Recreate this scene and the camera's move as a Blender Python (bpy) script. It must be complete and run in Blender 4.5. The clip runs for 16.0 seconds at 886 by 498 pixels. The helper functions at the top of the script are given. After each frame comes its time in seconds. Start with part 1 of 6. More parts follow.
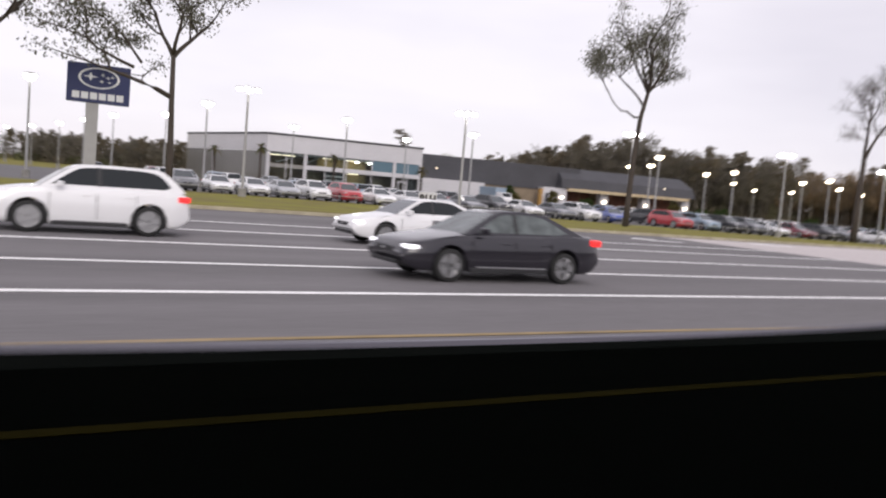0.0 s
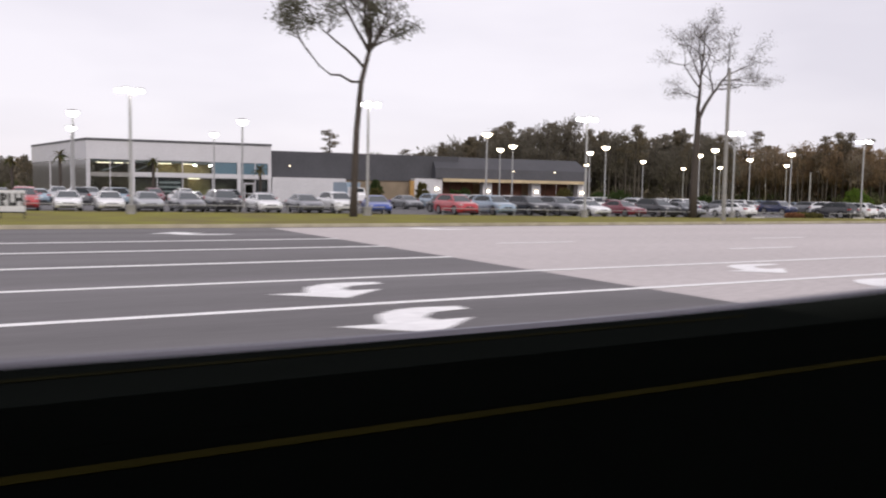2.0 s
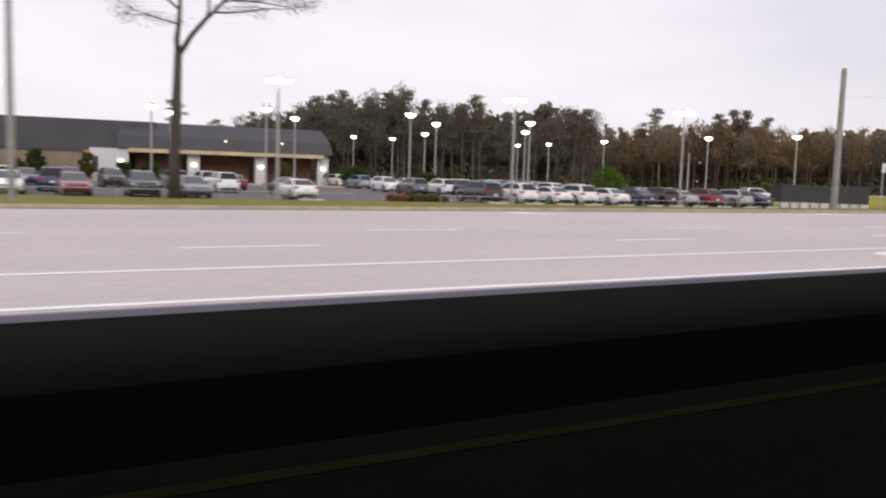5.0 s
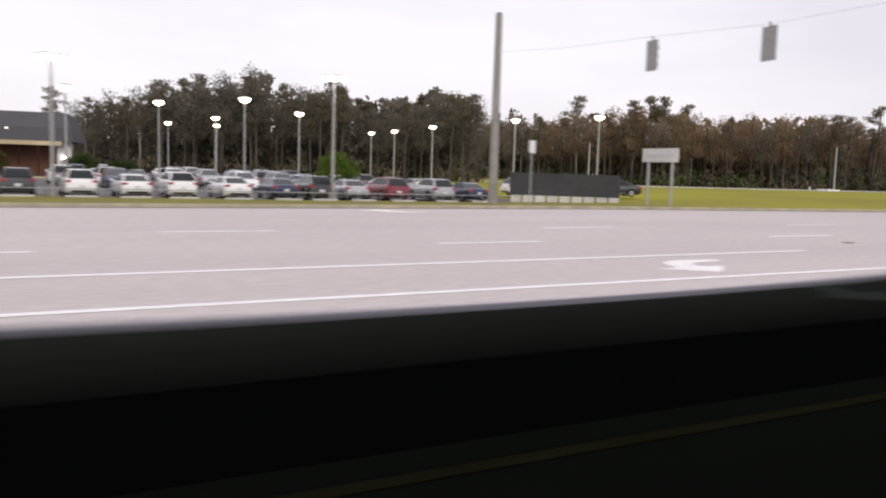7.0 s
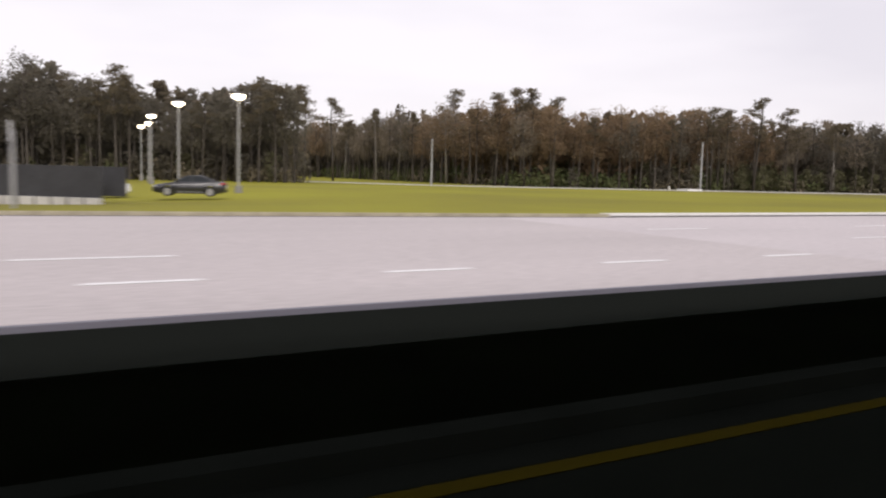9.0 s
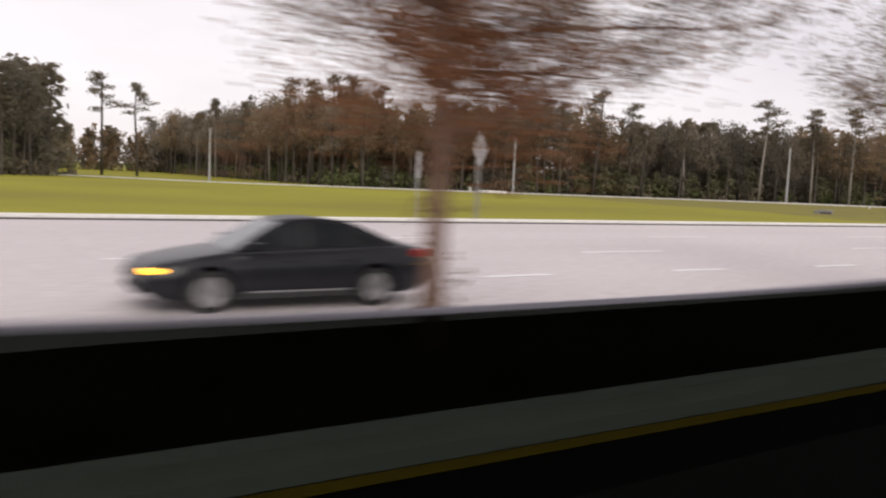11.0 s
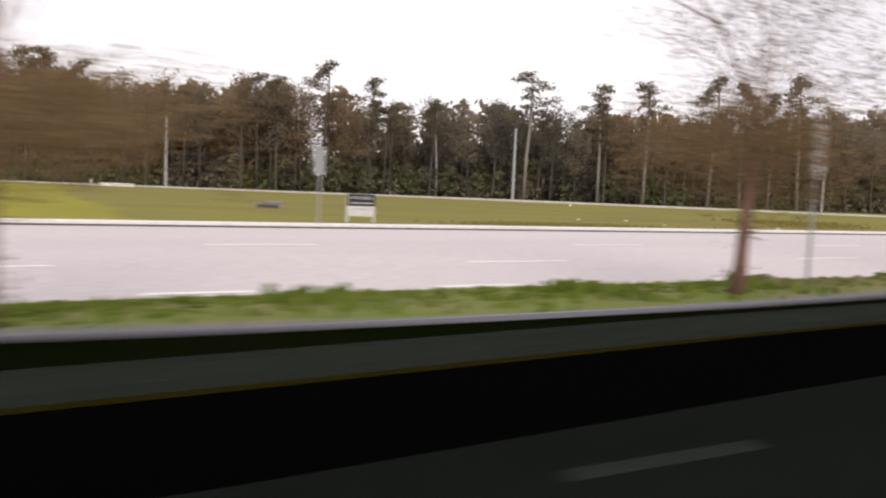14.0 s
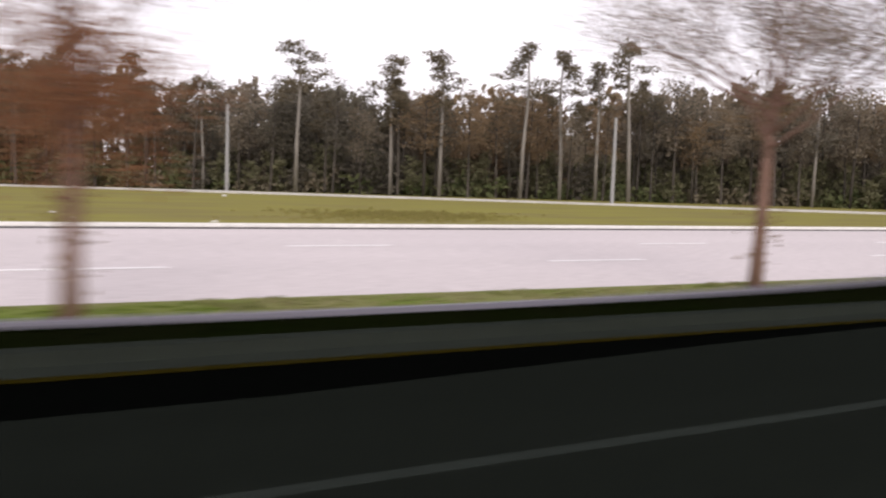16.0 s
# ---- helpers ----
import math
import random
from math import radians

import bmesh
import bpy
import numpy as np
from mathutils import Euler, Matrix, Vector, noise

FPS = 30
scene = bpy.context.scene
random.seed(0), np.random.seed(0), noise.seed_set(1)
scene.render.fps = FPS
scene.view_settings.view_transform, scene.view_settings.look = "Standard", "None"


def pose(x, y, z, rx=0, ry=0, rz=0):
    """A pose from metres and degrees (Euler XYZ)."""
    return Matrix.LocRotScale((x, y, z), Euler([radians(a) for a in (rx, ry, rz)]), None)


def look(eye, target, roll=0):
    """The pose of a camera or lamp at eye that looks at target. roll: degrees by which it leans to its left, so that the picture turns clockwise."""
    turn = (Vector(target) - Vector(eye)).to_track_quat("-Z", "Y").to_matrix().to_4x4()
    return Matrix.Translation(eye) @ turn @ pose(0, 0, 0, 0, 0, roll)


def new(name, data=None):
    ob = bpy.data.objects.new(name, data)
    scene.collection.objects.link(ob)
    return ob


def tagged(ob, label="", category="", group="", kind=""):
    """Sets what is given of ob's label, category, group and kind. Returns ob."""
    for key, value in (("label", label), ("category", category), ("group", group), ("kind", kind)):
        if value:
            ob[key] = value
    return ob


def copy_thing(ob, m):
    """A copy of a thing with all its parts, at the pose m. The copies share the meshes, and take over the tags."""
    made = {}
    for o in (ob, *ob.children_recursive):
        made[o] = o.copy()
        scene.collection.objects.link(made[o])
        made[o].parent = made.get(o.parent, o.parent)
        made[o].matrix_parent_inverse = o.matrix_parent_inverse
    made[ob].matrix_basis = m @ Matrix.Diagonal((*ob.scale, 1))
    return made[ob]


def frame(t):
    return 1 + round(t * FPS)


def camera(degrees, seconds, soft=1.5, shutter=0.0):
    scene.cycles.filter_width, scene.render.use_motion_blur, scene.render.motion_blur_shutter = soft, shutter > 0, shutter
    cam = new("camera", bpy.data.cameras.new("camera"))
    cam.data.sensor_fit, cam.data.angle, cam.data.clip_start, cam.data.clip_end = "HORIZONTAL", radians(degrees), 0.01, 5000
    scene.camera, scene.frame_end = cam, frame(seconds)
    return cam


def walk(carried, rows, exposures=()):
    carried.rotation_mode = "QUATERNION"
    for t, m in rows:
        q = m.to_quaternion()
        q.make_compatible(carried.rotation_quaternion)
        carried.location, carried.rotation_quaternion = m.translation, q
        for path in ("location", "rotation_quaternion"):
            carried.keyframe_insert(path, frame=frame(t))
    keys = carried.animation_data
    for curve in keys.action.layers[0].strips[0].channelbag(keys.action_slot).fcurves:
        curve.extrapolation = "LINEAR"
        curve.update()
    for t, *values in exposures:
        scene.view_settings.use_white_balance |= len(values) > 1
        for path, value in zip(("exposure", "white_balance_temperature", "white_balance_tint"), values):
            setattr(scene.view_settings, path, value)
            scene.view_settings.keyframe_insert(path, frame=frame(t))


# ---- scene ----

# ---------------- camera and its way ----------------
PATH = (
    (0, 0.00, 0.0, 1.568, -29.65, -4.24, -4.82),
    (0.5, 5.49, 0.0, 1.575, -24.45, -4.95, 0.42),
    (1, 10.99, 0.0, 1.592, -27.23, -4.89, -1.27),
    (1.5, 16.53, 0.0, 1.606, -30.25, -4.01, -1.88),
    (2, 22.09, 0.0, 1.623, -29.39, -4.13, -1.01),
    (2.5, 27.73, 0.0, 1.635, -28.96, -4.55, -1.15),
    (3, 33.67, 0.0, 1.678, -29.02, -4.64, -1.44),
    (5.5, 69.74, 0.0, 1.759, -29.44, -5.63, -1.89),
    (6, 77.11, 0.0, 1.800, -28.53, -5.80, -1.22),
    (6.5, 84.61, 0.0, 1.819, -29.23, -5.57, -2.05),
    (7, 92.11, 0.0, 1.836, -28.70, -5.76, -1.75),
    (7.5, 99.85, 0.0, 1.854, -28.16, -5.64, -1.26),
    (8, 107.85, 0.0, 1.871, -28.97, -5.84, -1.23),
    (10.5, 151.98, 0.0, 1.917, -29.79, -4.98, -1.89),
    (11, 160.86, 0.0, 1.938, -30.40, -5.22, -2.50),
    (11.5, 169.77, 0.0, 1.955, -29.35, -5.44, -2.03),
    (12, 178.71, 0.0, 1.974, -29.44, -5.18, -2.46),
    (12.5, 187.76, 0.0, 1.980, -30.19, -5.07, -3.17),
    (13, 196.81, 0.0, 1.972, -28.98, -5.59, -2.44),
    (13.5, 205.83, 0.0, 1.967, -29.37, -5.16, -2.77),
    (14, 214.71, 0.0, 1.958, -28.21, -4.84, -2.55),
    (14.5, 223.62, 0.0, 1.958, -27.47, -4.95, -2.03),
    (15, 232.54, 0.0, 1.965, -26.50, -5.36, -1.28),
    (15.5, 241.39, 0.0, 1.971, -26.46, -5.28, -1.60),
    (16, 250.19, 0.0, 1.981, -25.88, -4.98, -1.94),
)
cam = camera(58.0, 16.0, soft=2.1, shutter=0.5)
walk(cam, [(t, pose(x, y, z, 90 + p, r, w)) for t, x, y, z, w, p, r in PATH],
     exposures=((0, 0.08, 6520, 14), (1.5, 0.05, 6520, 14), (3, -0.05, 6570, 14), (5.5, 0.05, 6600, 13.5), (8, 0.10, 6600, 13), (10.5, 0.08, 6800, 13), (13, 0.24, 6900, 12.5), (16, 0.32, 6700, 15.5)))

# ---------------- sky and light ----------------
world = bpy.data.worlds.new("overcast_sky")
scene.world = world
world.use_nodes = True
wn, wl = world.node_tree.nodes, world.node_tree.links
wn.clear()
w_out, w_bg = wn.new("ShaderNodeOutputWorld"), wn.new("ShaderNodeBackground")
w_sky = wn.new("ShaderNodeTexSky")
w_sky.sky_type, w_sky.sun_disc = "NISHITA", False
w_sky.sun_elevation, w_sky.sun_rotation = radians(28), radians(200)
w_dim = wn.new("ShaderNodeMix")
w_dim.data_type, w_dim.blend_type = "RGBA", "MULTIPLY"
w_dim.inputs[0].default_value = 1.0
w_dim.inputs[7].default_value = (0.10, 0.10, 0.10, 1)
w_tc, w_map, w_noise, w_ramp, w_mix = (wn.new("ShaderNodeTexCoord"), wn.new("ShaderNodeMapping"), wn.new("ShaderNodeTexNoise"),
                                       wn.new("ShaderNodeValToRGB"), wn.new("ShaderNodeMix"))
w_map.inputs["Scale"].default_value = (1.0, 1.0, 4.0)
w_noise.inputs["Scale"].default_value, w_noise.inputs["Detail"].default_value = 1.6, 4.0
w_ramp.color_ramp.elements[0].position, w_ramp.color_ramp.elements[0].color = 0.35, (0.80, 0.775, 0.84, 1)
w_ramp.color_ramp.elements[1].position, w_ramp.color_ramp.elements[1].color = 0.65, (0.98, 0.95, 1.00, 1)
w_mix.data_type = "RGBA"
w_mix.inputs[0].default_value = 0.90
wl.new(w_tc.outputs["Generated"], w_map.inputs["Vector"])
wl.new(w_map.outputs["Vector"], w_noise.inputs["Vector"])
wl.new(w_noise.outputs["Fac"], w_ramp.inputs["Fac"])
wl.new(w_sky.outputs["Color"], w_dim.inputs[6])
wl.new(w_dim.outputs[2], w_mix.inputs[6])
wl.new(w_ramp.outputs["Color"], w_mix.inputs[7])
wl.new(w_mix.outputs[2], w_bg.inputs["Color"])
w_bg.inputs["Strength"].default_value = 1.0
wl.new(w_bg.outputs["Background"], w_out.inputs["Surface"])

sun = new("sun", bpy.data.lights.new("sun", "SUN"))
sun.data.energy, sun.data.angle, sun.data.color = 1.3, radians(30), (1.0, 0.96, 0.90)
sun.matrix_world = look((60, -120, 90), (100, 40, 0))


# ---------------- materials ----------------
def material(name, base, rough=0.8, dark=0.75, scale=1.5, fine=30.0, bump=0.1, metal=0.0, random_tint=0.0, spec=0.3, stretch=(1, 1, 1), hue=None):
    """A surface with broad stains and fine grain; dark is the factor of the darker tone, hue a second colour."""
    m = bpy.data.materials.new(name)
    m.use_nodes = True
    n, l = m.node_tree.nodes, m.node_tree.links
    bs = n["Principled BSDF"]
    bs.inputs["Roughness"].default_value, bs.inputs["Metallic"].default_value = rough, metal
    bs.inputs["Specular IOR Level"].default_value = spec
    tc, mp = n.new("ShaderNodeTexCoord"), n.new("ShaderNodeMapping")
    mp.inputs["Scale"].default_value = stretch
    l.new(tc.outputs["Object"], mp.inputs["Vector"])
    a, b = n.new("ShaderNodeTexNoise"), n.new("ShaderNodeTexNoise")
    a.inputs["Scale"].default_value, a.inputs["Detail"].default_value = scale, 5.0
    b.inputs["Scale"].default_value, b.inputs["Detail"].default_value = fine, 3.0
    l.new(mp.outputs["Vector"], a.inputs["Vector"])
    l.new(mp.outputs["Vector"], b.inputs["Vector"])
    second = hue or tuple(c * dark for c in base)
    r1 = n.new("ShaderNodeValToRGB")
    r1.color_ramp.elements[0].position, r1.color_ramp.elements[1].position = 0.32, 0.68
    r1.color_ramp.elements[0].color, r1.color_ramp.elements[1].color = (*second, 1), (*base, 1)
    l.new(a.outputs["Fac"], r1.inputs["Fac"])
    mul = n.new("ShaderNodeMix")
    mul.data_type, mul.blend_type = "RGBA", "MULTIPLY"
    mul.inputs[0].default_value = 0.6
    r2 = n.new("ShaderNodeValToRGB")
    r2.color_ramp.elements[0].color, r2.color_ramp.elements[1].color = (0.62, 0.62, 0.62, 1), (1, 1, 1, 1)
    r2.color_ramp.elements[0].position, r2.color_ramp.elements[1].position = 0.3, 0.7
    l.new(b.outputs["Fac"], r2.inputs["Fac"])
    l.new(r1.outputs["Color"], mul.inputs[6])
    l.new(r2.outputs["Color"], mul.inputs[7])
    out = mul.outputs[2]
    if random_tint:
        info, hsv, rng = n.new("ShaderNodeObjectInfo"), n.new("ShaderNodeHueSaturation"), n.new("ShaderNodeMapRange")
        rng.inputs["To Min"].default_value, rng.inputs["To Max"].default_value = 1 - random_tint, 1 + random_tint
        l.new(info.outputs["Random"], rng.inputs["Value"])
        l.new(rng.outputs["Result"], hsv.inputs["Value"])
        l.new(out, hsv.inputs["Color"])
        out = hsv.outputs["Color"]
    l.new(out, bs.inputs["Base Color"])
    if bump:
        bp = n.new("ShaderNodeBump")
        bp.inputs["Strength"].default_value, bp.inputs["Distance"].default_value = bump, 0.02
        l.new(b.outputs["Fac"], bp.inputs["Height"])
        l.new(bp.outputs["Normal"], bs.inputs["Normal"])
    return m


def leaf_material(name, base, other, rough=0.85):
    """Foliage whose tone changes from clump to clump."""
    m = bpy.data.materials.new(name)
    m.use_nodes = True
    n, l = m.node_tree.nodes, m.node_tree.links
    bs = n["Principled BSDF"]
    bs.inputs["Roughness"].default_value, bs.inputs["Specular IOR Level"].default_value = rough, 0.1
    geo, info, add, fr = n.new("ShaderNodeNewGeometry"), n.new("ShaderNodeObjectInfo"), n.new("ShaderNodeMath"), n.new("ShaderNodeMath")
    add.operation, fr.operation = "ADD", "FRACT"
    l.new(geo.outputs["Random Per Island"], add.inputs[0])
    l.new(info.outputs["Random"], add.inputs[1])
    l.new(add.outputs[0], fr.inputs[0])
    r = n.new("ShaderNodeValToRGB")
    r.color_ramp.elements[0].color, r.color_ramp.elements[1].color = (*base, 1), (*other, 1)
    l.new(fr.outputs[0], r.inputs["Fac"])
    l.new(r.outputs["Color"], bs.inputs["Base Color"])
    tl, mx = n.new("ShaderNodeBsdfTranslucent"), n.new("ShaderNodeMixShader")
    mx.inputs["Fac"].default_value = 0.5
    l.new(r.outputs["Color"], tl.inputs["Color"])
    l.new(bs.outputs["BSDF"], mx.inputs[1])
    l.new(tl.outputs["BSDF"], mx.inputs[2])
    l.new(mx.outputs["Shader"], n["Material Output"].inputs["Surface"])
    return m


def plain(name, base, rough=0.4, metal=0.0, emit=0.0, coat=0.0, spec=0.5):
    m = bpy.data.materials.new(name)
    m.use_nodes = True
    bs = m.node_tree.nodes["Principled BSDF"]
    bs.inputs["Base Color"].default_value = (*base, 1)
    bs.inputs["Roughness"].default_value, bs.inputs["Metallic"].default_value = rough, metal
    bs.inputs["Coat Weight"].default_value, bs.inputs["Specular IOR Level"].default_value = coat, spec
    if emit:
        bs.inputs["Emission Color"].default_value, bs.inputs["Emission Strength"].default_value = (*base, 1), emit
    return m


def tinted(name, colour):
    """Dark window film: lets a small part of the light through."""
    m = bpy.data.materials.new(name)
    m.use_nodes = True
    n, l = m.node_tree.nodes, m.node_tree.links
    n.remove(n["Principled BSDF"])
    tr = n.new("ShaderNodeBsdfTransparent")
    tr.inputs["Color"].default_value = (*colour, 1)
    l.new(tr.outputs["BSDF"], n["Material Output"].inputs["Surface"])
    return m


GRASS = material("grass", (0.335, 0.322, 0.040), 0.95, scale=0.06, fine=9.0, bump=0.5, hue=(0.255, 0.235, 0.042), spec=0.1)


def rough_part(m, colour, streak, x_from):
    """Beyond x_from the mown grass turns into unmown olive grass with brown streaks."""
    n, l = m.node_tree.nodes, m.node_tree.links
    bs = n["Principled BSDF"]
    old = bs.inputs["Base Color"].links[0].from_socket
    tc, sep, nz, ad, sm = n.new("ShaderNodeTexCoord"), n.new("ShaderNodeSeparateXYZ"), n.new("ShaderNodeTexNoise"), n.new("ShaderNodeMath"), n.new("ShaderNodeMapRange")
    nz.inputs["Scale"].default_value, nz.inputs["Detail"].default_value = 0.12, 4.0
    l.new(tc.outputs["Object"], sep.inputs[0])
    l.new(tc.outputs["Object"], nz.inputs["Vector"])
    ad.operation = "MULTIPLY_ADD"
    ad.inputs[1].default_value = 7.0
    l.new(nz.outputs["Fac"], ad.inputs[0])
    l.new(sep.outputs["X"], ad.inputs[2])
    sm.inputs["From Min"].default_value, sm.inputs["From Max"].default_value = x_from + 3.0, x_from + 4.2
    sm.interpolation_type = "SMOOTHSTEP"
    l.new(ad.outputs[0], sm.inputs["Value"])
    mp, sn, rp = n.new("ShaderNodeMapping"), n.new("ShaderNodeTexNoise"), n.new("ShaderNodeValToRGB")
    mp.inputs["Scale"].default_value = (0.10, 0.55, 1.0)
    sn.inputs["Scale"].default_value, sn.inputs["Detail"].default_value = 1.0, 6.0
    l.new(tc.outputs["Object"], mp.inputs["Vector"])
    l.new(mp.outputs["Vector"], sn.inputs["Vector"])
    rp.color_ramp.elements[0].position, rp.color_ramp.elements[1].position = 0.38, 0.58
    rp.color_ramp.elements[0].color, rp.color_ramp.elements[1].color = (*streak, 1), (*colour, 1)
    l.new(sn.outputs["Fac"], rp.inputs["Fac"])
    mx = n.new("ShaderNodeMix")
    mx.data_type = "RGBA"
    l.new(sm.outputs["Result"], mx.inputs[0])
    l.new(old, mx.inputs[6])
    l.new(rp.outputs["Color"], mx.inputs[7])
    l.new(mx.outputs[2], bs.inputs["Base Color"])


def verge_part(m, colour, dull, x_to):
    """Before x_to the grass is a duller olive, patchy with dry straw."""
    n, l = m.node_tree.nodes, m.node_tree.links
    bs = n["Principled BSDF"]
    old = bs.inputs["Base Color"].links[0].from_socket
    tc, sep, sm, nz, rp, mx = (n.new("ShaderNodeTexCoord"), n.new("ShaderNodeSeparateXYZ"), n.new("ShaderNodeMapRange"), n.new("ShaderNodeTexNoise"), n.new("ShaderNodeValToRGB"), n.new("ShaderNodeMix"))
    l.new(tc.outputs["Object"], sep.inputs[0])
    l.new(sep.outputs["X"], sm.inputs["Value"])
    sm.inputs["From Min"].default_value, sm.inputs["From Max"].default_value = x_to + 6.0, x_to - 6.0
    nz.inputs["Scale"].default_value, nz.inputs["Detail"].default_value = 0.35, 6.0
    l.new(tc.outputs["Object"], nz.inputs["Vector"])
    rp.color_ramp.elements[0].position, rp.color_ramp.elements[1].position = 0.38, 0.62
    rp.color_ramp.elements[0].color, rp.color_ramp.elements[1].color = (*dull, 1), (*colour, 1)
    l.new(nz.outputs["Fac"], rp.inputs["Fac"])
    mx.data_type = "RGBA"
    l.new(sm.outputs["Result"], mx.inputs[0])
    l.new(old, mx.inputs[6])
    l.new(rp.outputs["Color"], mx.inputs[7])
    l.new(mx.outputs[2], bs.inputs["Base Color"])


verge_part(GRASS, (0.215, 0.205, 0.042), (0.175, 0.150, 0.055), 126.0)
rough_part(GRASS, (0.215, 0.200, 0.048), (0.185, 0.160, 0.056), 218.0)
LUSH = material("lush_grass", (0.14, 0.195, 0.030), 0.95, scale=0.6, fine=14.0, bump=0.5, hue=(0.21, 0.20, 0.085), spec=0.1)
# median grass coloured near black, for its dimness behind the tinted glass
DARK_GRASS = material("darkened_grass", (0.040, 0.042, 0.022), 0.95, scale=0.8, fine=14.0, bump=0.5, hue=(0.022, 0.020, 0.014), spec=0.1)
BLADE = leaf_material("grass_blades", (0.120, 0.178, 0.026), (0.208, 0.250, 0.055))
CONCRETE = material("road_concrete", (0.61, 0.558, 0.55), 0.85, scale=0.25, fine=12.0, bump=0.08, dark=0.9, stretch=(0.25, 1, 1))
ASPHALT = material("road_asphalt", (0.215, 0.204, 0.210), 0.85, scale=0.42, fine=25.0, bump=0.15, dark=0.64, stretch=(0.06, 1, 1))
def edge_darkening(m, colour, y_full, y_clean):
    """Darkens the concrete gradually towards the narrow median, with an uneven edge."""
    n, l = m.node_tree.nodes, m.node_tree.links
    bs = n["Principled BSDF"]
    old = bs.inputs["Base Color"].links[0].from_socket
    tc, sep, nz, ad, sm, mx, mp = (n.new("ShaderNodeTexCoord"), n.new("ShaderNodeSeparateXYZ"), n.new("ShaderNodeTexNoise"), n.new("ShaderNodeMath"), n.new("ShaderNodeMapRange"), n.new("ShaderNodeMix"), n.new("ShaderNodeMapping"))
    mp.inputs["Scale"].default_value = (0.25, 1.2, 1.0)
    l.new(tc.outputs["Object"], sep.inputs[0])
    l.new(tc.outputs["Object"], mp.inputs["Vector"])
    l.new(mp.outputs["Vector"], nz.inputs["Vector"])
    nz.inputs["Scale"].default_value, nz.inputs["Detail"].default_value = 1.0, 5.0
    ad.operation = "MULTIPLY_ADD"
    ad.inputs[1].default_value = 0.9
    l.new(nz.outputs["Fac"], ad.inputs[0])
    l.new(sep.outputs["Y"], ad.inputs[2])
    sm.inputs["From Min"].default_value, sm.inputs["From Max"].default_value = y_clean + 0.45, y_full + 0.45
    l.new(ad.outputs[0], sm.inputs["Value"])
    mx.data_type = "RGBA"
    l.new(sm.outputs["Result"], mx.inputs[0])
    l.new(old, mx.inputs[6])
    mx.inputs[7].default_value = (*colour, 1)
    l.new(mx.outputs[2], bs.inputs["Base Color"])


edge_darkening(CONCRETE, (0.085, 0.081, 0.076), 6.3, 8.7)
OLD_ASPHALT = material("old_pale_asphalt", (0.42, 0.418, 0.392), 0.9, scale=0.5, fine=20.0, bump=0.15, dark=0.8, stretch=(0.1, 1, 1))
DIM_ASPHALT = material("dim_grey_asphalt", (0.10, 0.097, 0.094), 0.9, scale=0.5, fine=20.0, bump=0.15, dark=0.75, stretch=(0.1, 1, 1))
GREY_ASPHALT = material("worn_grey_asphalt", (0.165, 0.16, 0.15), 0.9, scale=0.5, fine=20.0, bump=0.15, dark=0.75, stretch=(0.1, 1, 1))
CONCRETE_F = material("fresh_road_concrete", (0.66, 0.608, 0.608), 0.85, scale=0.25, fine=12.0, bump=0.08, dark=0.92, stretch=(0.2, 1, 1))
OWN_ASPHALT = material("own_road_asphalt", (0.034, 0.032, 0.032), 0.9, scale=0.5, fine=25.0, bump=0.15, dark=0.7, stretch=(0.15, 1, 1))
LOT = material("lot_asphalt", (0.17, 0.165, 0.17), 0.9, scale=0.3, fine=20.0, bump=0.1)
KERB = material("kerb_concrete", (0.66, 0.64, 0.60), 0.9, scale=0.8, fine=20.0, bump=0.1)
GUTTER = material("gutter_concrete", (0.42, 0.41, 0.39), 0.9, scale=0.7, fine=20.0, bump=0.1, stretch=(0.3, 1, 1))
PAINT_W = material("white_road_paint", (0.98, 0.97, 0.97), 0.7, scale=2.0, fine=6.0, bump=0.05, dark=0.93)
FADED_Y = material("worn_yellow_road_paint", (0.42, 0.31, 0.16), 0.8, scale=1.2, fine=20.0, bump=0.05, dark=0.6)
WORN_Y = material("rubbed_yellow_road_paint", (0.52, 0.34, 0.08), 0.8, scale=1.2, fine=20.0, bump=0.05, dark=0.7)
PAINT_Y = material("yellow_road_paint", (0.90, 0.56, 0.05), 0.7, scale=2.0, fine=30.0, bump=0.05, dark=0.8)
POLE = material("grey_pole_metal", (0.42, 0.42, 0.42), 0.5, scale=2.0, fine=40.0, bump=0.02, dark=0.9, metal=0.3)
POLE_C = material("pole_concrete", (0.33, 0.32, 0.30), 0.9, scale=1.5, fine=30.0, bump=0.05)
WOODPOLE = material("utility_pole_wood", (0.30, 0.29, 0.27), 0.9, scale=1.0, fine=20.0, bump=0.2, stretch=(6, 6, 0.6))
KERB_W = material("white_kerb_concrete", (0.80, 0.78, 0.74), 0.9, scale=0.8, fine=20.0, bump=0.1)
KERB_F = material("bright_kerb_concrete", (0.93, 0.91, 0.87), 0.9, scale=0.3, fine=6.0, bump=0.05, dark=0.92)
KERB_D = material("worn_kerb_concrete", (0.54, 0.48, 0.35), 0.95, scale=1.2, fine=20.0, bump=0.1, dark=0.7)
# dark concrete; on the far kerb's face the tone is painted shade
STAINED_SHADED = material("stained_shaded_kerb_concrete", (0.20, 0.19, 0.19), 0.95, scale=1.2, fine=20.0, bump=0.1, dark=0.7)
LAMP = plain("lamp_lens", (1.0, 0.97, 0.93), 0.4, emit=20.0)
LAMP_FAR = plain("warm_lamp_lens", (1.0, 0.86, 0.62), 0.4, emit=12.0)
